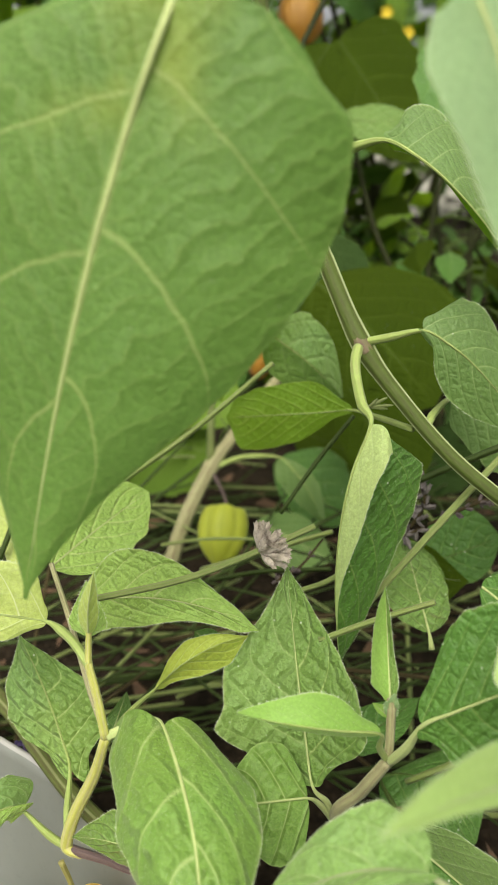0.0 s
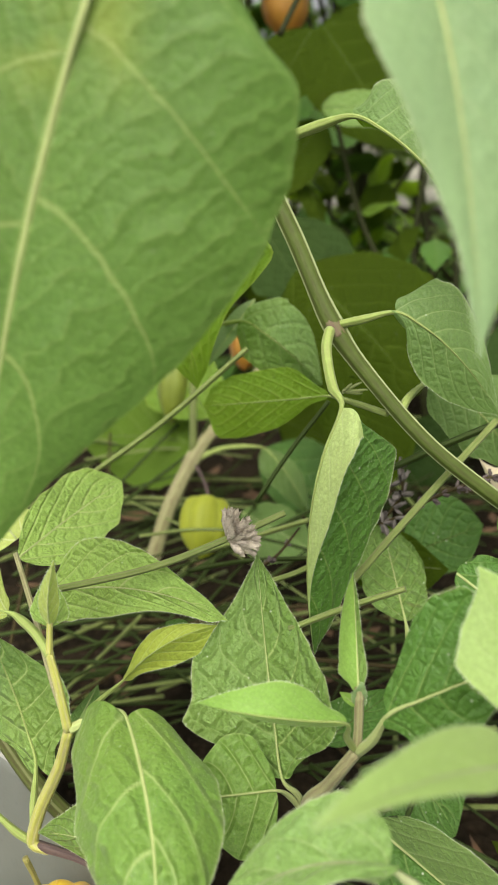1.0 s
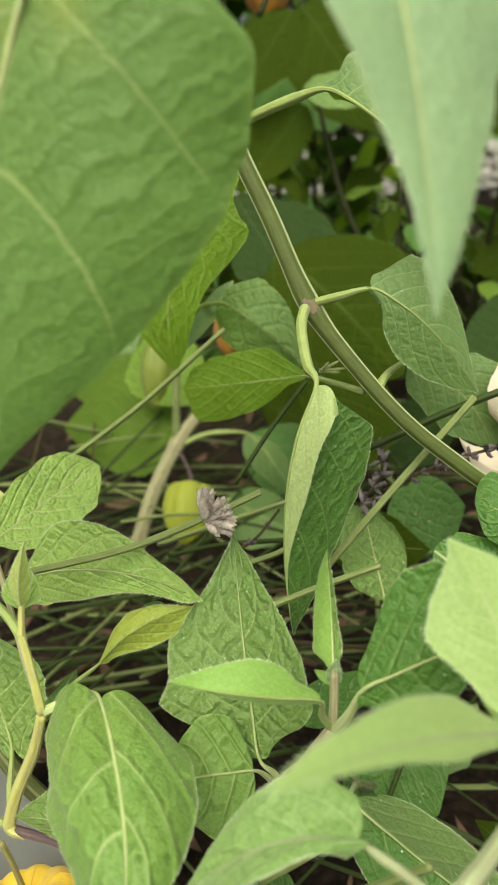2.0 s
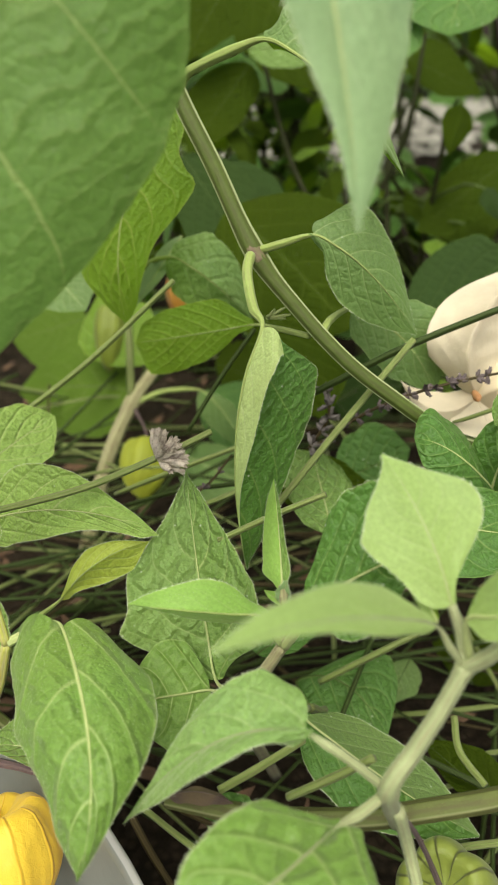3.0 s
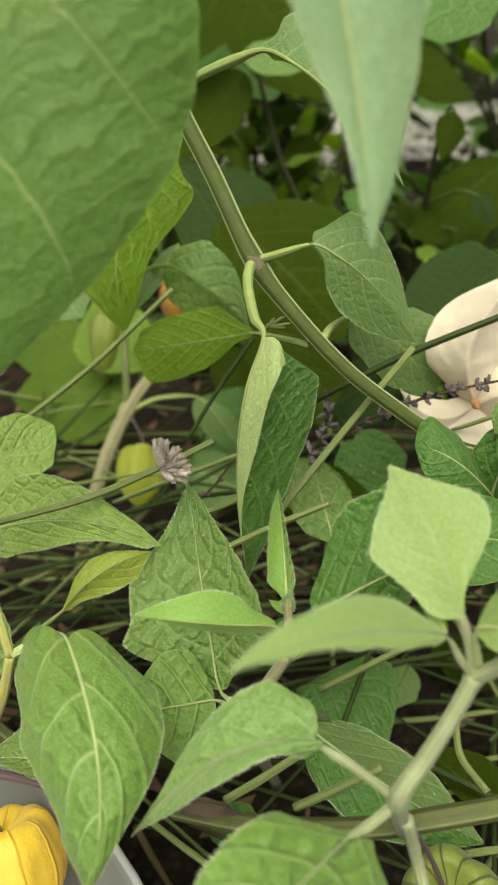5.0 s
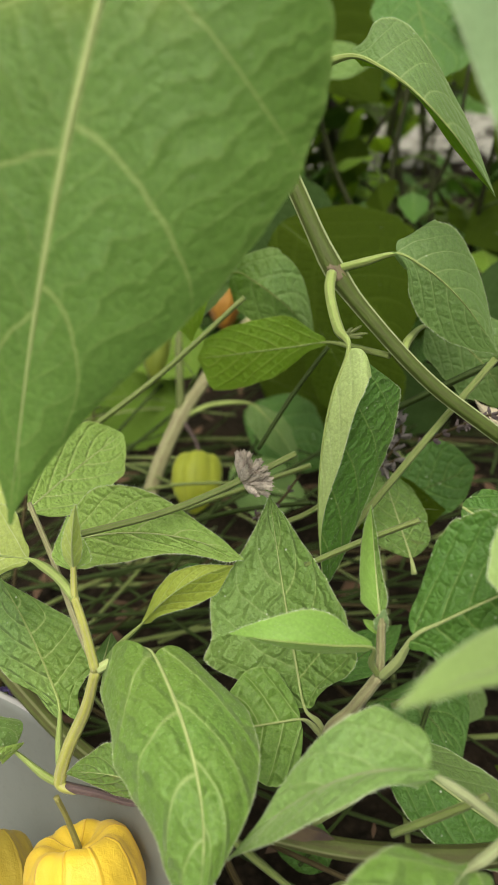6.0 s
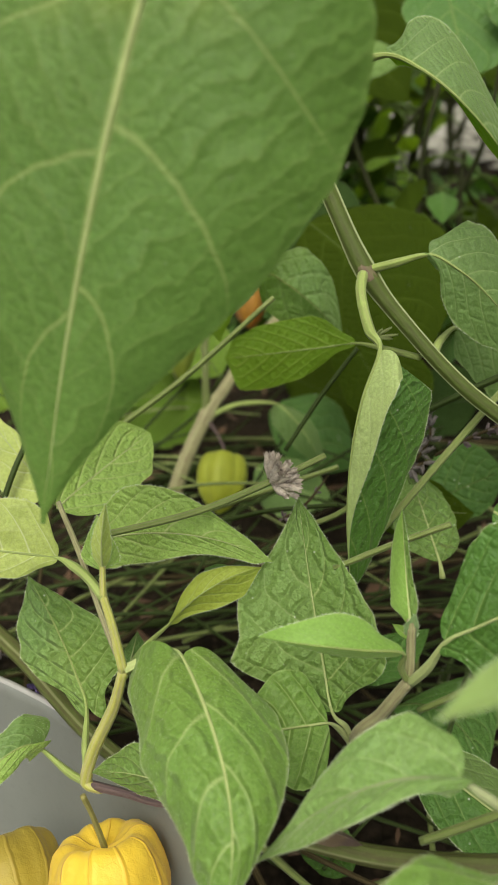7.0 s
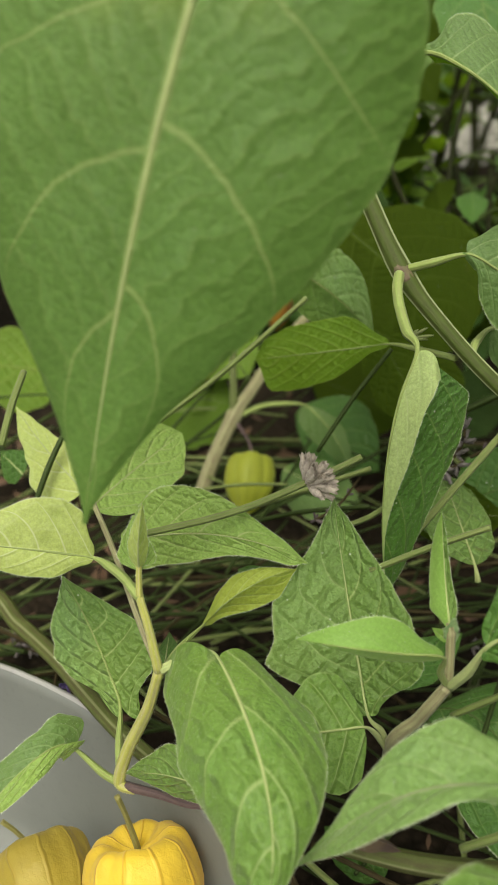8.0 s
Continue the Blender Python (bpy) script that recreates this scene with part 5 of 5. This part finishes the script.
stalk(((0.0228, 0.1971, 0.1629), (0.0395, 0.1944, 0.1730), (0.0565, 0.1905, 0.1831)), .0010)
stalk(((0.0444, 0.2365, 0.1464), (0.0729, 0.2487, 0.1767), (0.1009, 0.2601, 0.2056)), .0014)
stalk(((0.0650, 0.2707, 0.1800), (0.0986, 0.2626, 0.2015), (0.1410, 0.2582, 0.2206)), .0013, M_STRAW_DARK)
stalk(((-0.0222, 0.2964, 0.1202), (0.0053, 0.2819, 0.1395), (0.0350, 0.2759, 0.1539)), .0011)
stalk(((-0.0454, 0.3369, 0.1069), (-0.0216, 0.3453, 0.1050), (0.0049, 0.3520, 0.1005)), .0009)
stalk(((-0.0183, 0.3019, 0.1101), (0.0069, 0.2860, 0.1265), (0.0342, 0.2684, 0.1402)), .0010, M_STRAW_DARK)
stalk(((0.0172, 0.2484, 0.1429), (0.0333, 0.2503, 0.1488), (0.0539, 0.2725, 0.1506)), .0011)
stalk(((-0.0083, 0.1455, 0.0984), (-0.0033, 0.1426, 0.0837), (0.0046, 0.1380, 0.0662)), .0012, M_STRAW_DRY)
stalk(((-0.0049, 0.1525, 0.0910), (0.0070, 0.1498, 0.0775), (0.0231, 0.1455, 0.0620)), .0011)
stalk(((0.0190, 0.1436, 0.1094), (0.0315, 0.1492, 0.1111), (0.0469, 0.1590, 0.1105)), .0014)
stalk(((0.0376, 0.1259, 0.1280), (0.0493, 0.1235, 0.1378), (0.0585, 0.1198, 0.1490)), .0012)
stalk(((0.0624, 0.2177, 0.0739), (0.0841, 0.2140, 0.0912), (0.1025, 0.2167, 0.0990)), .0013)
stalk(((0.0998, 0.2502, 0.0142), (0.1273, 0.2417, 0.0238), (0.1651, 0.2406, 0.0276)), .0014)
stalk(((0.1015, 0.2692, 0.0074), (0.1422, 0.2656, 0.0072), (0.1771, 0.2635, 0.0087)), .0012, M_STRAW_DARK)
stalk(((0.1105, 0.1925, 0.0772), (0.1088, 0.1794, 0.0740), (0.1143, 0.1661, 0.0715)), .0014)
stalk(((0.0902, 0.1500, 0.0596), (0.1061, 0.1501, 0.0621), (0.1238, 0.1495, 0.0637)), .0014)
stalk(((0.1146, 0.2029, 0.0346), (0.1317, 0.2043, 0.0397), (0.1485, 0.2036, 0.0411)), .0011)
stalk(((-0.1062, 0.2517, 0.1818), (-0.1036, 0.2631, 0.1924), (-0.1015, 0.2786, 0.1999)), .0013)
stalk(((-0.0987, 0.2527, 0.1537), (-0.0928, 0.2597, 0.1672), (-0.0877, 0.2701, 0.1763)), .0012, M_STRAW_DARK)
# dry flower spikes
def spike(points, mesh, count, r, owner, spread=0.9, material=None):
    line = spline(points, 12)
    part("stalk", tube(points, (r, r * 0.9, r * 0.7), 7), material or M_STRAW_DRY, owner)
    found = []
    for k in range(count):
        q = line[int(len(line) * (0.1 + 0.88 * k / count))][0]
        i = min(int(len(line) * (0.1 + 0.88 * k / count)), len(line) - 2)
        ahead = (line[i + 1][0] - line[i][0]).normalized()
        q = line[min(len(line) - 1, int(len(line) * (0.1 + 0.88 * (k // 2 * 2) / count)))][0]
        for m in range(3):
            way = ahead * 0.6 + Vector((rng.uniform(-1, 1), rng.uniform(-1, 1), rng.uniform(-1, 1))) * spread
            found.append((q, way))
    buds(owner, found, mesh, rng)


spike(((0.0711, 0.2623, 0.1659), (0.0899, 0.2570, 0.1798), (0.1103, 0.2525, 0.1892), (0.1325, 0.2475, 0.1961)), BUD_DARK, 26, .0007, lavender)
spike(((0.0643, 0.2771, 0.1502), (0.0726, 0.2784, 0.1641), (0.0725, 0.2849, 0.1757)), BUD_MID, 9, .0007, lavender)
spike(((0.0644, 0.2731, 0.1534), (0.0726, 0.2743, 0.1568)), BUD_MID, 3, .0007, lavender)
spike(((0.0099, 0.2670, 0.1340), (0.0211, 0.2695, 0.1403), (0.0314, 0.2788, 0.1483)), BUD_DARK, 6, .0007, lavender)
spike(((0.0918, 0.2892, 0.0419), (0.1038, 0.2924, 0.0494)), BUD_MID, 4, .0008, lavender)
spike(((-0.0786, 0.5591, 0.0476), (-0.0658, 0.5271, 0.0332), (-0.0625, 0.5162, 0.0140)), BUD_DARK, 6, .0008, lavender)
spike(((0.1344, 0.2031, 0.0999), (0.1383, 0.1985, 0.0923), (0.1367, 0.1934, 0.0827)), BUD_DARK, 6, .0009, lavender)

spike(((-0.0869, 0.2170, 0.0955), (-0.0837, 0.2131, 0.0971), (-0.0808, 0.2078, 0.1005)), BUD_BLUE, 2, .0006, lavender)
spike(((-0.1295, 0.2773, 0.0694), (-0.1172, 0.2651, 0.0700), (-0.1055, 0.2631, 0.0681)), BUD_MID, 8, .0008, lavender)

# the mat of lying stalks
for k in range(250):
    x, y = rng.uniform(-0.24, 0.34), rng.uniform(0.20, 0.56)
    z = 0.008 + 0.075 * rng.random() ** 1.3
    if k >= 190:
        x, y, z = rng.uniform(0.12, 0.3), rng.uniform(0.08, 0.22), 0.004 + 0.04 * rng.random()
    long, turn = rng.uniform(0.06, 0.14), rng.gauss(0.3, 0.62)
    d = Vector((math.cos(turn), math.sin(turn), rng.gauss(0, 0.12))) * long
    c = Vector((x, y, z))
    a, b = c - d, c + d
    a.z, b.z = max(a.z, 0.003), max(b.z, 0.003)
    while min((Vector((p.x, p.y)) - Vector((-0.215, 0.0124))).length for p in (a, c, b)) < 0.25:
        for p in (a, c, b):
            p.x += 0.02
            p.y += 0.02
    sag = Vector((0, 0, rng.uniform(-0.006, 0.01)))
    # mostly dark stalks: the mat's shade comes from their colour
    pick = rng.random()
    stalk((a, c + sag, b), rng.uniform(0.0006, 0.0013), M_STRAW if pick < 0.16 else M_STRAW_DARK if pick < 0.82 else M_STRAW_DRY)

# ---- dry litter on the soil ----
bm = bmesh.new()
for k in range(500):
    x, y = rng.uniform(-0.4, 0.5), rng.uniform(0.1, 1.1)
    c, s, w = Vector((x, y, rng.uniform(0.0, 0.012))), rng.uniform(0.004, 0.016), rng.uniform(0, 6.28)
    e, g = Vector((math.cos(w), math.sin(w), rng.uniform(-0.4, 0.4))) * s, Vector((-math.sin(w), math.cos(w), rng.uniform(-0.4, 0.4))) * s * rng.uniform(0.2, 0.7)
    v = [bm.verts.new(c + p) for p in (-e, g * 0.8 - e * 0.2, e, -g - e * 0.1)]
    bm.faces.new((v[0], v[1], v[2]))
    bm.faces.new((v[0], v[2], v[3]))
tagged(part("leaf_litter", bm, M_LITTER, smooth=False), "scattered dry brown leaf bits on the soil", "leaf litter", kind="stuff")

# ---- plants behind ----
def loose_leaf(name, material, width, seed, **shape):
    """A leaf mesh one unit long along +y, face up."""
    bm, rib = leaf_shape((0, 0, 0), (0, 1, -0.12), (-width, 0.36, -0.03), (width, 0.38, -0.04), (0, 0.38, 0.05), at=.38, n_u=14, n_v=5, seed=seed, **shape)
    me = bpy.data.meshes.new(name)
    bm.to_mesh(me)
    bm.free()
    me.materials.append(material)
    me.materials.append(material)
    me.polygons.foreach_set("use_smooth", [True] * len(me.polygons))
    return me


# the olive and back tones carry the shade of the bed as colour
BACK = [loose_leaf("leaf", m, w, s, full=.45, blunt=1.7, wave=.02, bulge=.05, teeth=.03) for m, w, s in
        ((M_OLIVE_SHADE, 0.33, 1.0), (M_DEEP, 0.36, 2.0), (M_BACK_SHADE, 0.38, 3.0), (M_OLIVE_SHADE, 0.30, 4.0), (M_BACK_SHADE, 0.32, 5.0), (M_LIME, 0.34, 6.0))]


def back_plant(x, y, height, count, seed, lean=0.0, low=0.035, high=0.10):
    rng = random.Random(seed)
    ob = thing("physalis_plant", (x, y, 0), "bushy physalis plant with shaded green leaves in the bed", "plant", "physalis plants")
    for b in range(4):
        dx, dy = rng.uniform(-0.22, 0.22) + lean, rng.uniform(-0.1, 0.2)
        top = Vector((x + dx, y + dy, height * rng.uniform(0.75, 1.05)))
        line = ((x, y, -0.01), (x + dx * 0.25, y + dy * 0.2, height * 0.35), (x + dx * 0.6, y + dy * 0.6, height * 0.7), top)
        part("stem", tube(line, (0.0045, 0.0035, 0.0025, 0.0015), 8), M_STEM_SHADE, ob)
        path = spline(line, 8)
        for k in range(count):
            q, s = path[rng.randint(4, len(path) - 1)]
            w = rng.uniform(0, 2 * math.pi)
            out = Vector((math.cos(w), math.sin(w), rng.uniform(-0.1, 0.5))) * rng.uniform(0.02, 0.06)
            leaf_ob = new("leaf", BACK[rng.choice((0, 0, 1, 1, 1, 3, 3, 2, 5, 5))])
            under(leaf_ob, ob)
            size = rng.uniform(low, high)
            leaf_ob.matrix_basis = Matrix.Translation(q + out) @ pose(0, 0, 0, rng.uniform(-75, 5), rng.uniform(-35, 35), math.degrees(w) - 90) @ Matrix.Diagonal((size, size, size, 1))
            part("petiole", tube((q, q + out * 0.6 + Vector((0, 0, 0.006)), q + out), (0.0015, 0.0012, 0.001), 5, 2), M_RIB_SHADE, leaf_ob).matrix_parent_inverse = leaf_ob.matrix_basis.inverted()
    return ob


# Heights reach out of view; the unseen upper leaves are added to block light.
for k, (x, y, h, count) in enumerate(((-0.38, 0.85, 0.62, 22), (-0.08, 0.82, 0.60, 26), (0.17, 0.84, 0.58, 17), (0.52, 0.74, 0.60, 20), (0.66, 0.95, 0.62, 16), (-0.62, 0.7, 0.6, 14), (0.05, 1.15, 0.66, 12), (0.52, 1.2, 0.66, 12), (0.75, 1.45, 0.7, 14), (-0.3, 1.3, 0.7, 14), (0.2, 1.6, 0.7, 14), (0.5, 1.8, 0.7, 14))):
    back_plant(x, y, h, count, 40 + k)

for k, (x, y, h) in enumerate(((0.26, 0.66, 0.22), (0.2, 0.98, 0.34), (0.11, 0.93, 0.34), (0.47, 0.93, 0.36), (0.02, 0.72, 0.28))):
    back_plant(x, y, h, 14, 90 + k, 0.0, 0.018, 0.055)

for k, (x, y, h) in enumerate(((0.20, 0.62, 0.24), (0.36, 0.72, 0.2), (0.30, 0.66, 0.2))):
    back_plant(x, y, h, 13, 120 + k, 0.0, 0.014, 0.04)

# the larger leaves that stand out behind
dim = thing("physalis_plant", (0.1561, 0.5253, 0.0000), "shaded physalis plant with large dark leaves behind the main stem", "plant", "physalis plants")
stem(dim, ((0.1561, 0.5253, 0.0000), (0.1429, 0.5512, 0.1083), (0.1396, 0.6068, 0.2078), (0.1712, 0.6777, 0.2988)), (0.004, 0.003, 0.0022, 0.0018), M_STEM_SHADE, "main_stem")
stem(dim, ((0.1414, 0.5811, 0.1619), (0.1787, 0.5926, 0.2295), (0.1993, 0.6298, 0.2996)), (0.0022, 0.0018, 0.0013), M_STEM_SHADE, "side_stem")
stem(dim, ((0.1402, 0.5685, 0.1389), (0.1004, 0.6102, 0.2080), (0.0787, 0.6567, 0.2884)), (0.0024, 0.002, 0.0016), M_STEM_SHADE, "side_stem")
leaf(dim, (0.1399, 0.4237, 0.1468), (0.2220, 0.4200, 0.1732), (0.1800, 0.4468, 0.1944), (0.1771, 0.4077, 0.1442), M_BACK_SHADE, at=.45, rib=M_RIB_SHADE, r=.0005, full=.45, blunt=2.0)
leaf(dim, (0.2708, 0.6016, 0.2184), (0.1918, 0.5799, 0.1673), (0.2179, 0.5999, 0.2073), (0.2466, 0.5639, 0.1675), M_OLIVE_SHADE, at=.45, rib=M_RIB_SHADE, r=.0005, full=.45, blunt=1.8)
leaf(dim, (0.1989, 0.5419, 0.3477), (0.1824, 0.5175, 0.3014), (0.1557, 0.5321, 0.3235), (0.2182, 0.5249, 0.3201), M_DEEP, at=.5, rib=M_RIB_SHADE, r=.0005, full=.45, blunt=2.4, teeth=.06)
leaf(dim, (0.1874, 0.6461, 0.2858), (0.2468, 0.6260, 0.2587), (0.2204, 0.6475, 0.2933), (0.2120, 0.6291, 0.2589), M_OLIVE_SHADE, at=.5, rib=M_RIB_SHADE, r=.0005)
leaf(dim, (0.0733, 0.7134, 0.3483), (0.1378, 0.6580, 0.2583), (0.1345, 0.7059, 0.3440), (0.0683, 0.6794, 0.2863), M_OLIVE_SHADE, at=.5, rib=M_RIB_SHADE, r=.0005, full=.45, blunt=2.2)
leaf(dim, (0.0658, 0.6142, 0.2925), (0.1226, 0.5985, 0.2934), (0.0945, 0.6180, 0.3037), (0.0926, 0.5939, 0.2806), M_LEAF, at=.5, rib=M_RIB_SHADE, full=.45, blunt=2.0)
leaf(dim, (0.0409, 0.4676, 0.2107), (0.1086, 0.4168, 0.1502), (0.1185, 0.4585, 0.2061), (0.0431, 0.4245, 0.1542), M_OLIVE_SHADE, mid=(0.0764, 0.4385, 0.1844), at=.5, rib=M_RIB_SHADE, r=.0005, full=.45, blunt=2.4)
leaf(dim, (0.0570, 0.4065, 0.1651), (0.0878, 0.3752, 0.1134), (0.1006, 0.3927, 0.1469), (0.0536, 0.3896, 0.1343), M_OLIVE_SHADE, at=.5, rib=M_RIB_SHADE, r=.0005, full=.45, blunt=2.2)
leaf(dim, (0.1321, 0.5695, 0.3459), (0.1440, 0.5223, 0.2835), (0.1095, 0.5541, 0.3148), (0.1693, 0.5354, 0.3108), M_DEEP, at=.5, rib=M_RIB_SHADE, r=.0005, full=.45, blunt=2.4, teeth=.05, quilt=.0008)
leaf(dim, (0.0588, 0.6315, 0.3432), (0.0176, 0.6020, 0.2839), (0.0137, 0.6238, 0.3224), (0.0628, 0.6117, 0.3081), M_OLIVE_SHADE, at=.5, rib=M_RIB_SHADE, r=.0005, full=.45)
leaf(dim, (0.0679, 0.6311, 0.2819), (0.0184, 0.6026, 0.2231), (0.0207, 0.6250, 0.2637), (0.0617, 0.6111, 0.2450), M_OLIVE_SHADE, at=.5, rib=M_RIB_SHADE, r=.0005, full=.45)
leaf(dim, (0.0300, 0.5553, 0.2224), (0.0822, 0.5240, 0.1739), (0.0803, 0.5452, 0.2118), (0.0316, 0.5322, 0.1811), M_BACK_SHADE, at=.5, rib=M_RIB_SHADE, r=.0005, full=.45)
leaf(dim, (0.0859, 0.4941, 0.2034), (0.1264, 0.4605, 0.1490), (0.1394, 0.4806, 0.1871), (0.0798, 0.4699, 0.1588), M_OLIVE_SHADE, at=.5, rib=M_RIB_SHADE, r=.0005, full=.4, blunt=2.4)
leaf(dim, (0.0149, 0.5393, 0.2325), (0.0499, 0.5086, 0.1826), (0.0592, 0.5262, 0.2157), (0.0125, 0.5155, 0.1895), M_BACK_SHADE, at=.5, rib=M_RIB_SHADE, r=.0005, full=.4, blunt=2.2)
leaf(dim, (-0.0689, 0.5890, 0.1028), (-0.1282, 0.5854, 0.0874), (-0.0995, 0.6005, 0.1188), (-0.1023, 0.5722, 0.0675), M_MOSS, at=.5, rib=M_RIB_SHADE, r=.0005, full=.4)
leaf(dim, (-0.1482, 0.5136, 0.0996), (-0.2187, 0.5232, 0.1062), (-0.1847, 0.5323, 0.1278), (-0.1861, 0.5028, 0.0744), M_LIME, at=.5, rib=M_RIB_SHADE, r=.0005, full=.4)
leaf(dim, (0.0324, 0.5439, 0.0784), (0.0981, 0.5073, 0.0637), (0.0679, 0.5472, 0.0897), (0.0637, 0.5021, 0.0491), M_OLIVE_SHADE, at=.5, rib=M_RIB_SHADE, r=.0005, full=.4, blunt=2.2)
leaf(dim, (0.1101, 0.4790, 0.0766), (0.1642, 0.4747, 0.0977), (0.1355, 0.4923, 0.1044), (0.1390, 0.4597, 0.0669), M_BACK_SHADE, at=.5, rib=M_RIB_SHADE, r=.0005, full=.4, blunt=2.2)
lantern((0.0466, 0.8271, 0.3837), (0.0491, 0.8047, 0.3436), .022, M_ORANGE, dim, "calyx", seed=7.0)
lantern((0.0093, 0.5997, 0.1339), (0.0076, 0.5823, 0.1023), .013, M_ORANGE, dim, "calyx", seed=8.0)
for centre in ((0.1630, 1.0476, 0.3853), (0.1870, 1.0335, 0.3635), (0.1282, 0.9985, 0.2916), (0.1143, 1.0638, 0.3038)):
    q = Vector(centre)
    for a in range(5):
        w = a * 1.2566
        d, e = Vector((math.cos(w), -0.25, math.sin(w))) * 0.008, Vector((-math.sin(w), 0, math.cos(w))) * 0.004
        bm = bmesh.new()
        bm.faces.new([bm.verts.new(p) for p in (q, q + d * 0.6 + e, q + d, q + d * 0.6 - e)])
        part("petal", bm, M_FLOWER, dim)
stem(dim, ((0.0035, 0.3980, 0.3688), (0.0056, 0.3997, 0.3515), (0.0094, 0.4155, 0.3186)), (0.0036, 0.0036, 0.0036), M_STEM, "side_stem")
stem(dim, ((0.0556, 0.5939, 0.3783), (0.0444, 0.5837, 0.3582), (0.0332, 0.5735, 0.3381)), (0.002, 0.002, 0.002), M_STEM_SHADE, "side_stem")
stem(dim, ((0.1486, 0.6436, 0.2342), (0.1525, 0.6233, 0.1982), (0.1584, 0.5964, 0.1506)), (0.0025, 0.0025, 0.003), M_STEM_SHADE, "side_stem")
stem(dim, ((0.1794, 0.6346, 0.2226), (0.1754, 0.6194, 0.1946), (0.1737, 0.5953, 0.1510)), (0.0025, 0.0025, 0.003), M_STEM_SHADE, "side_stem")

# ---- a pale gravel path behind the bed ----
bm = bmesh.new()
rng = random.Random(21)
for k in range(7500):
    c = Vector((rng.uniform(-2.2, 2.6), rng.uniform(1.9, 3.3), rng.uniform(-0.004, 0.012)))
    r = rng.uniform(0.008, 0.022)
    v = [bm.verts.new(c + Vector(p) * r) for p in ((1, 0, 0), (0.2, 0.9, 0.1), (-0.9, 0.3, 0), (-0.4, -0.9, 0.05), (0.6, -0.7, 0), (0.05, 0.0, 0.6))]
    for a in range(5):
        bm.faces.new((v[a], v[(a + 1) % 5], v[5]))
tagged(part("gravel_path", bm, M_GRAVEL, smooth=False), "pale gravel path behind the planted bed", "gravel", kind="stuff")

# ---- far hedge and pale gravel seen through the gaps ----
bm = bmesh.new()
rng = random.Random(77)
for k in range(8000):
    w = rng.uniform(-1.0, 1.0)
    far = rng.uniform(3.3, 4.3)
    c = Vector((far * math.sin(w), far * math.cos(w), rng.random() ** 0.8 * 1.8))
    s = rng.uniform(0.05, 0.1)
    e = Vector((rng.gauss(0, 1), rng.gauss(0, 1), rng.gauss(0, 1))).normalized() * s
    g = e.cross(Vector((rng.gauss(0, 1), rng.gauss(0, 1), rng.gauss(0, 1)))).normalized() * s * 0.4
    v = [bm.verts.new(c + p) for p in (-e, g, e, -g)]
    bm.faces.new(v)
tagged(part("hedge", bm, M_DEEP, smooth=False), "leafy green hedge far behind the bed", "hedge", kind="stuff")
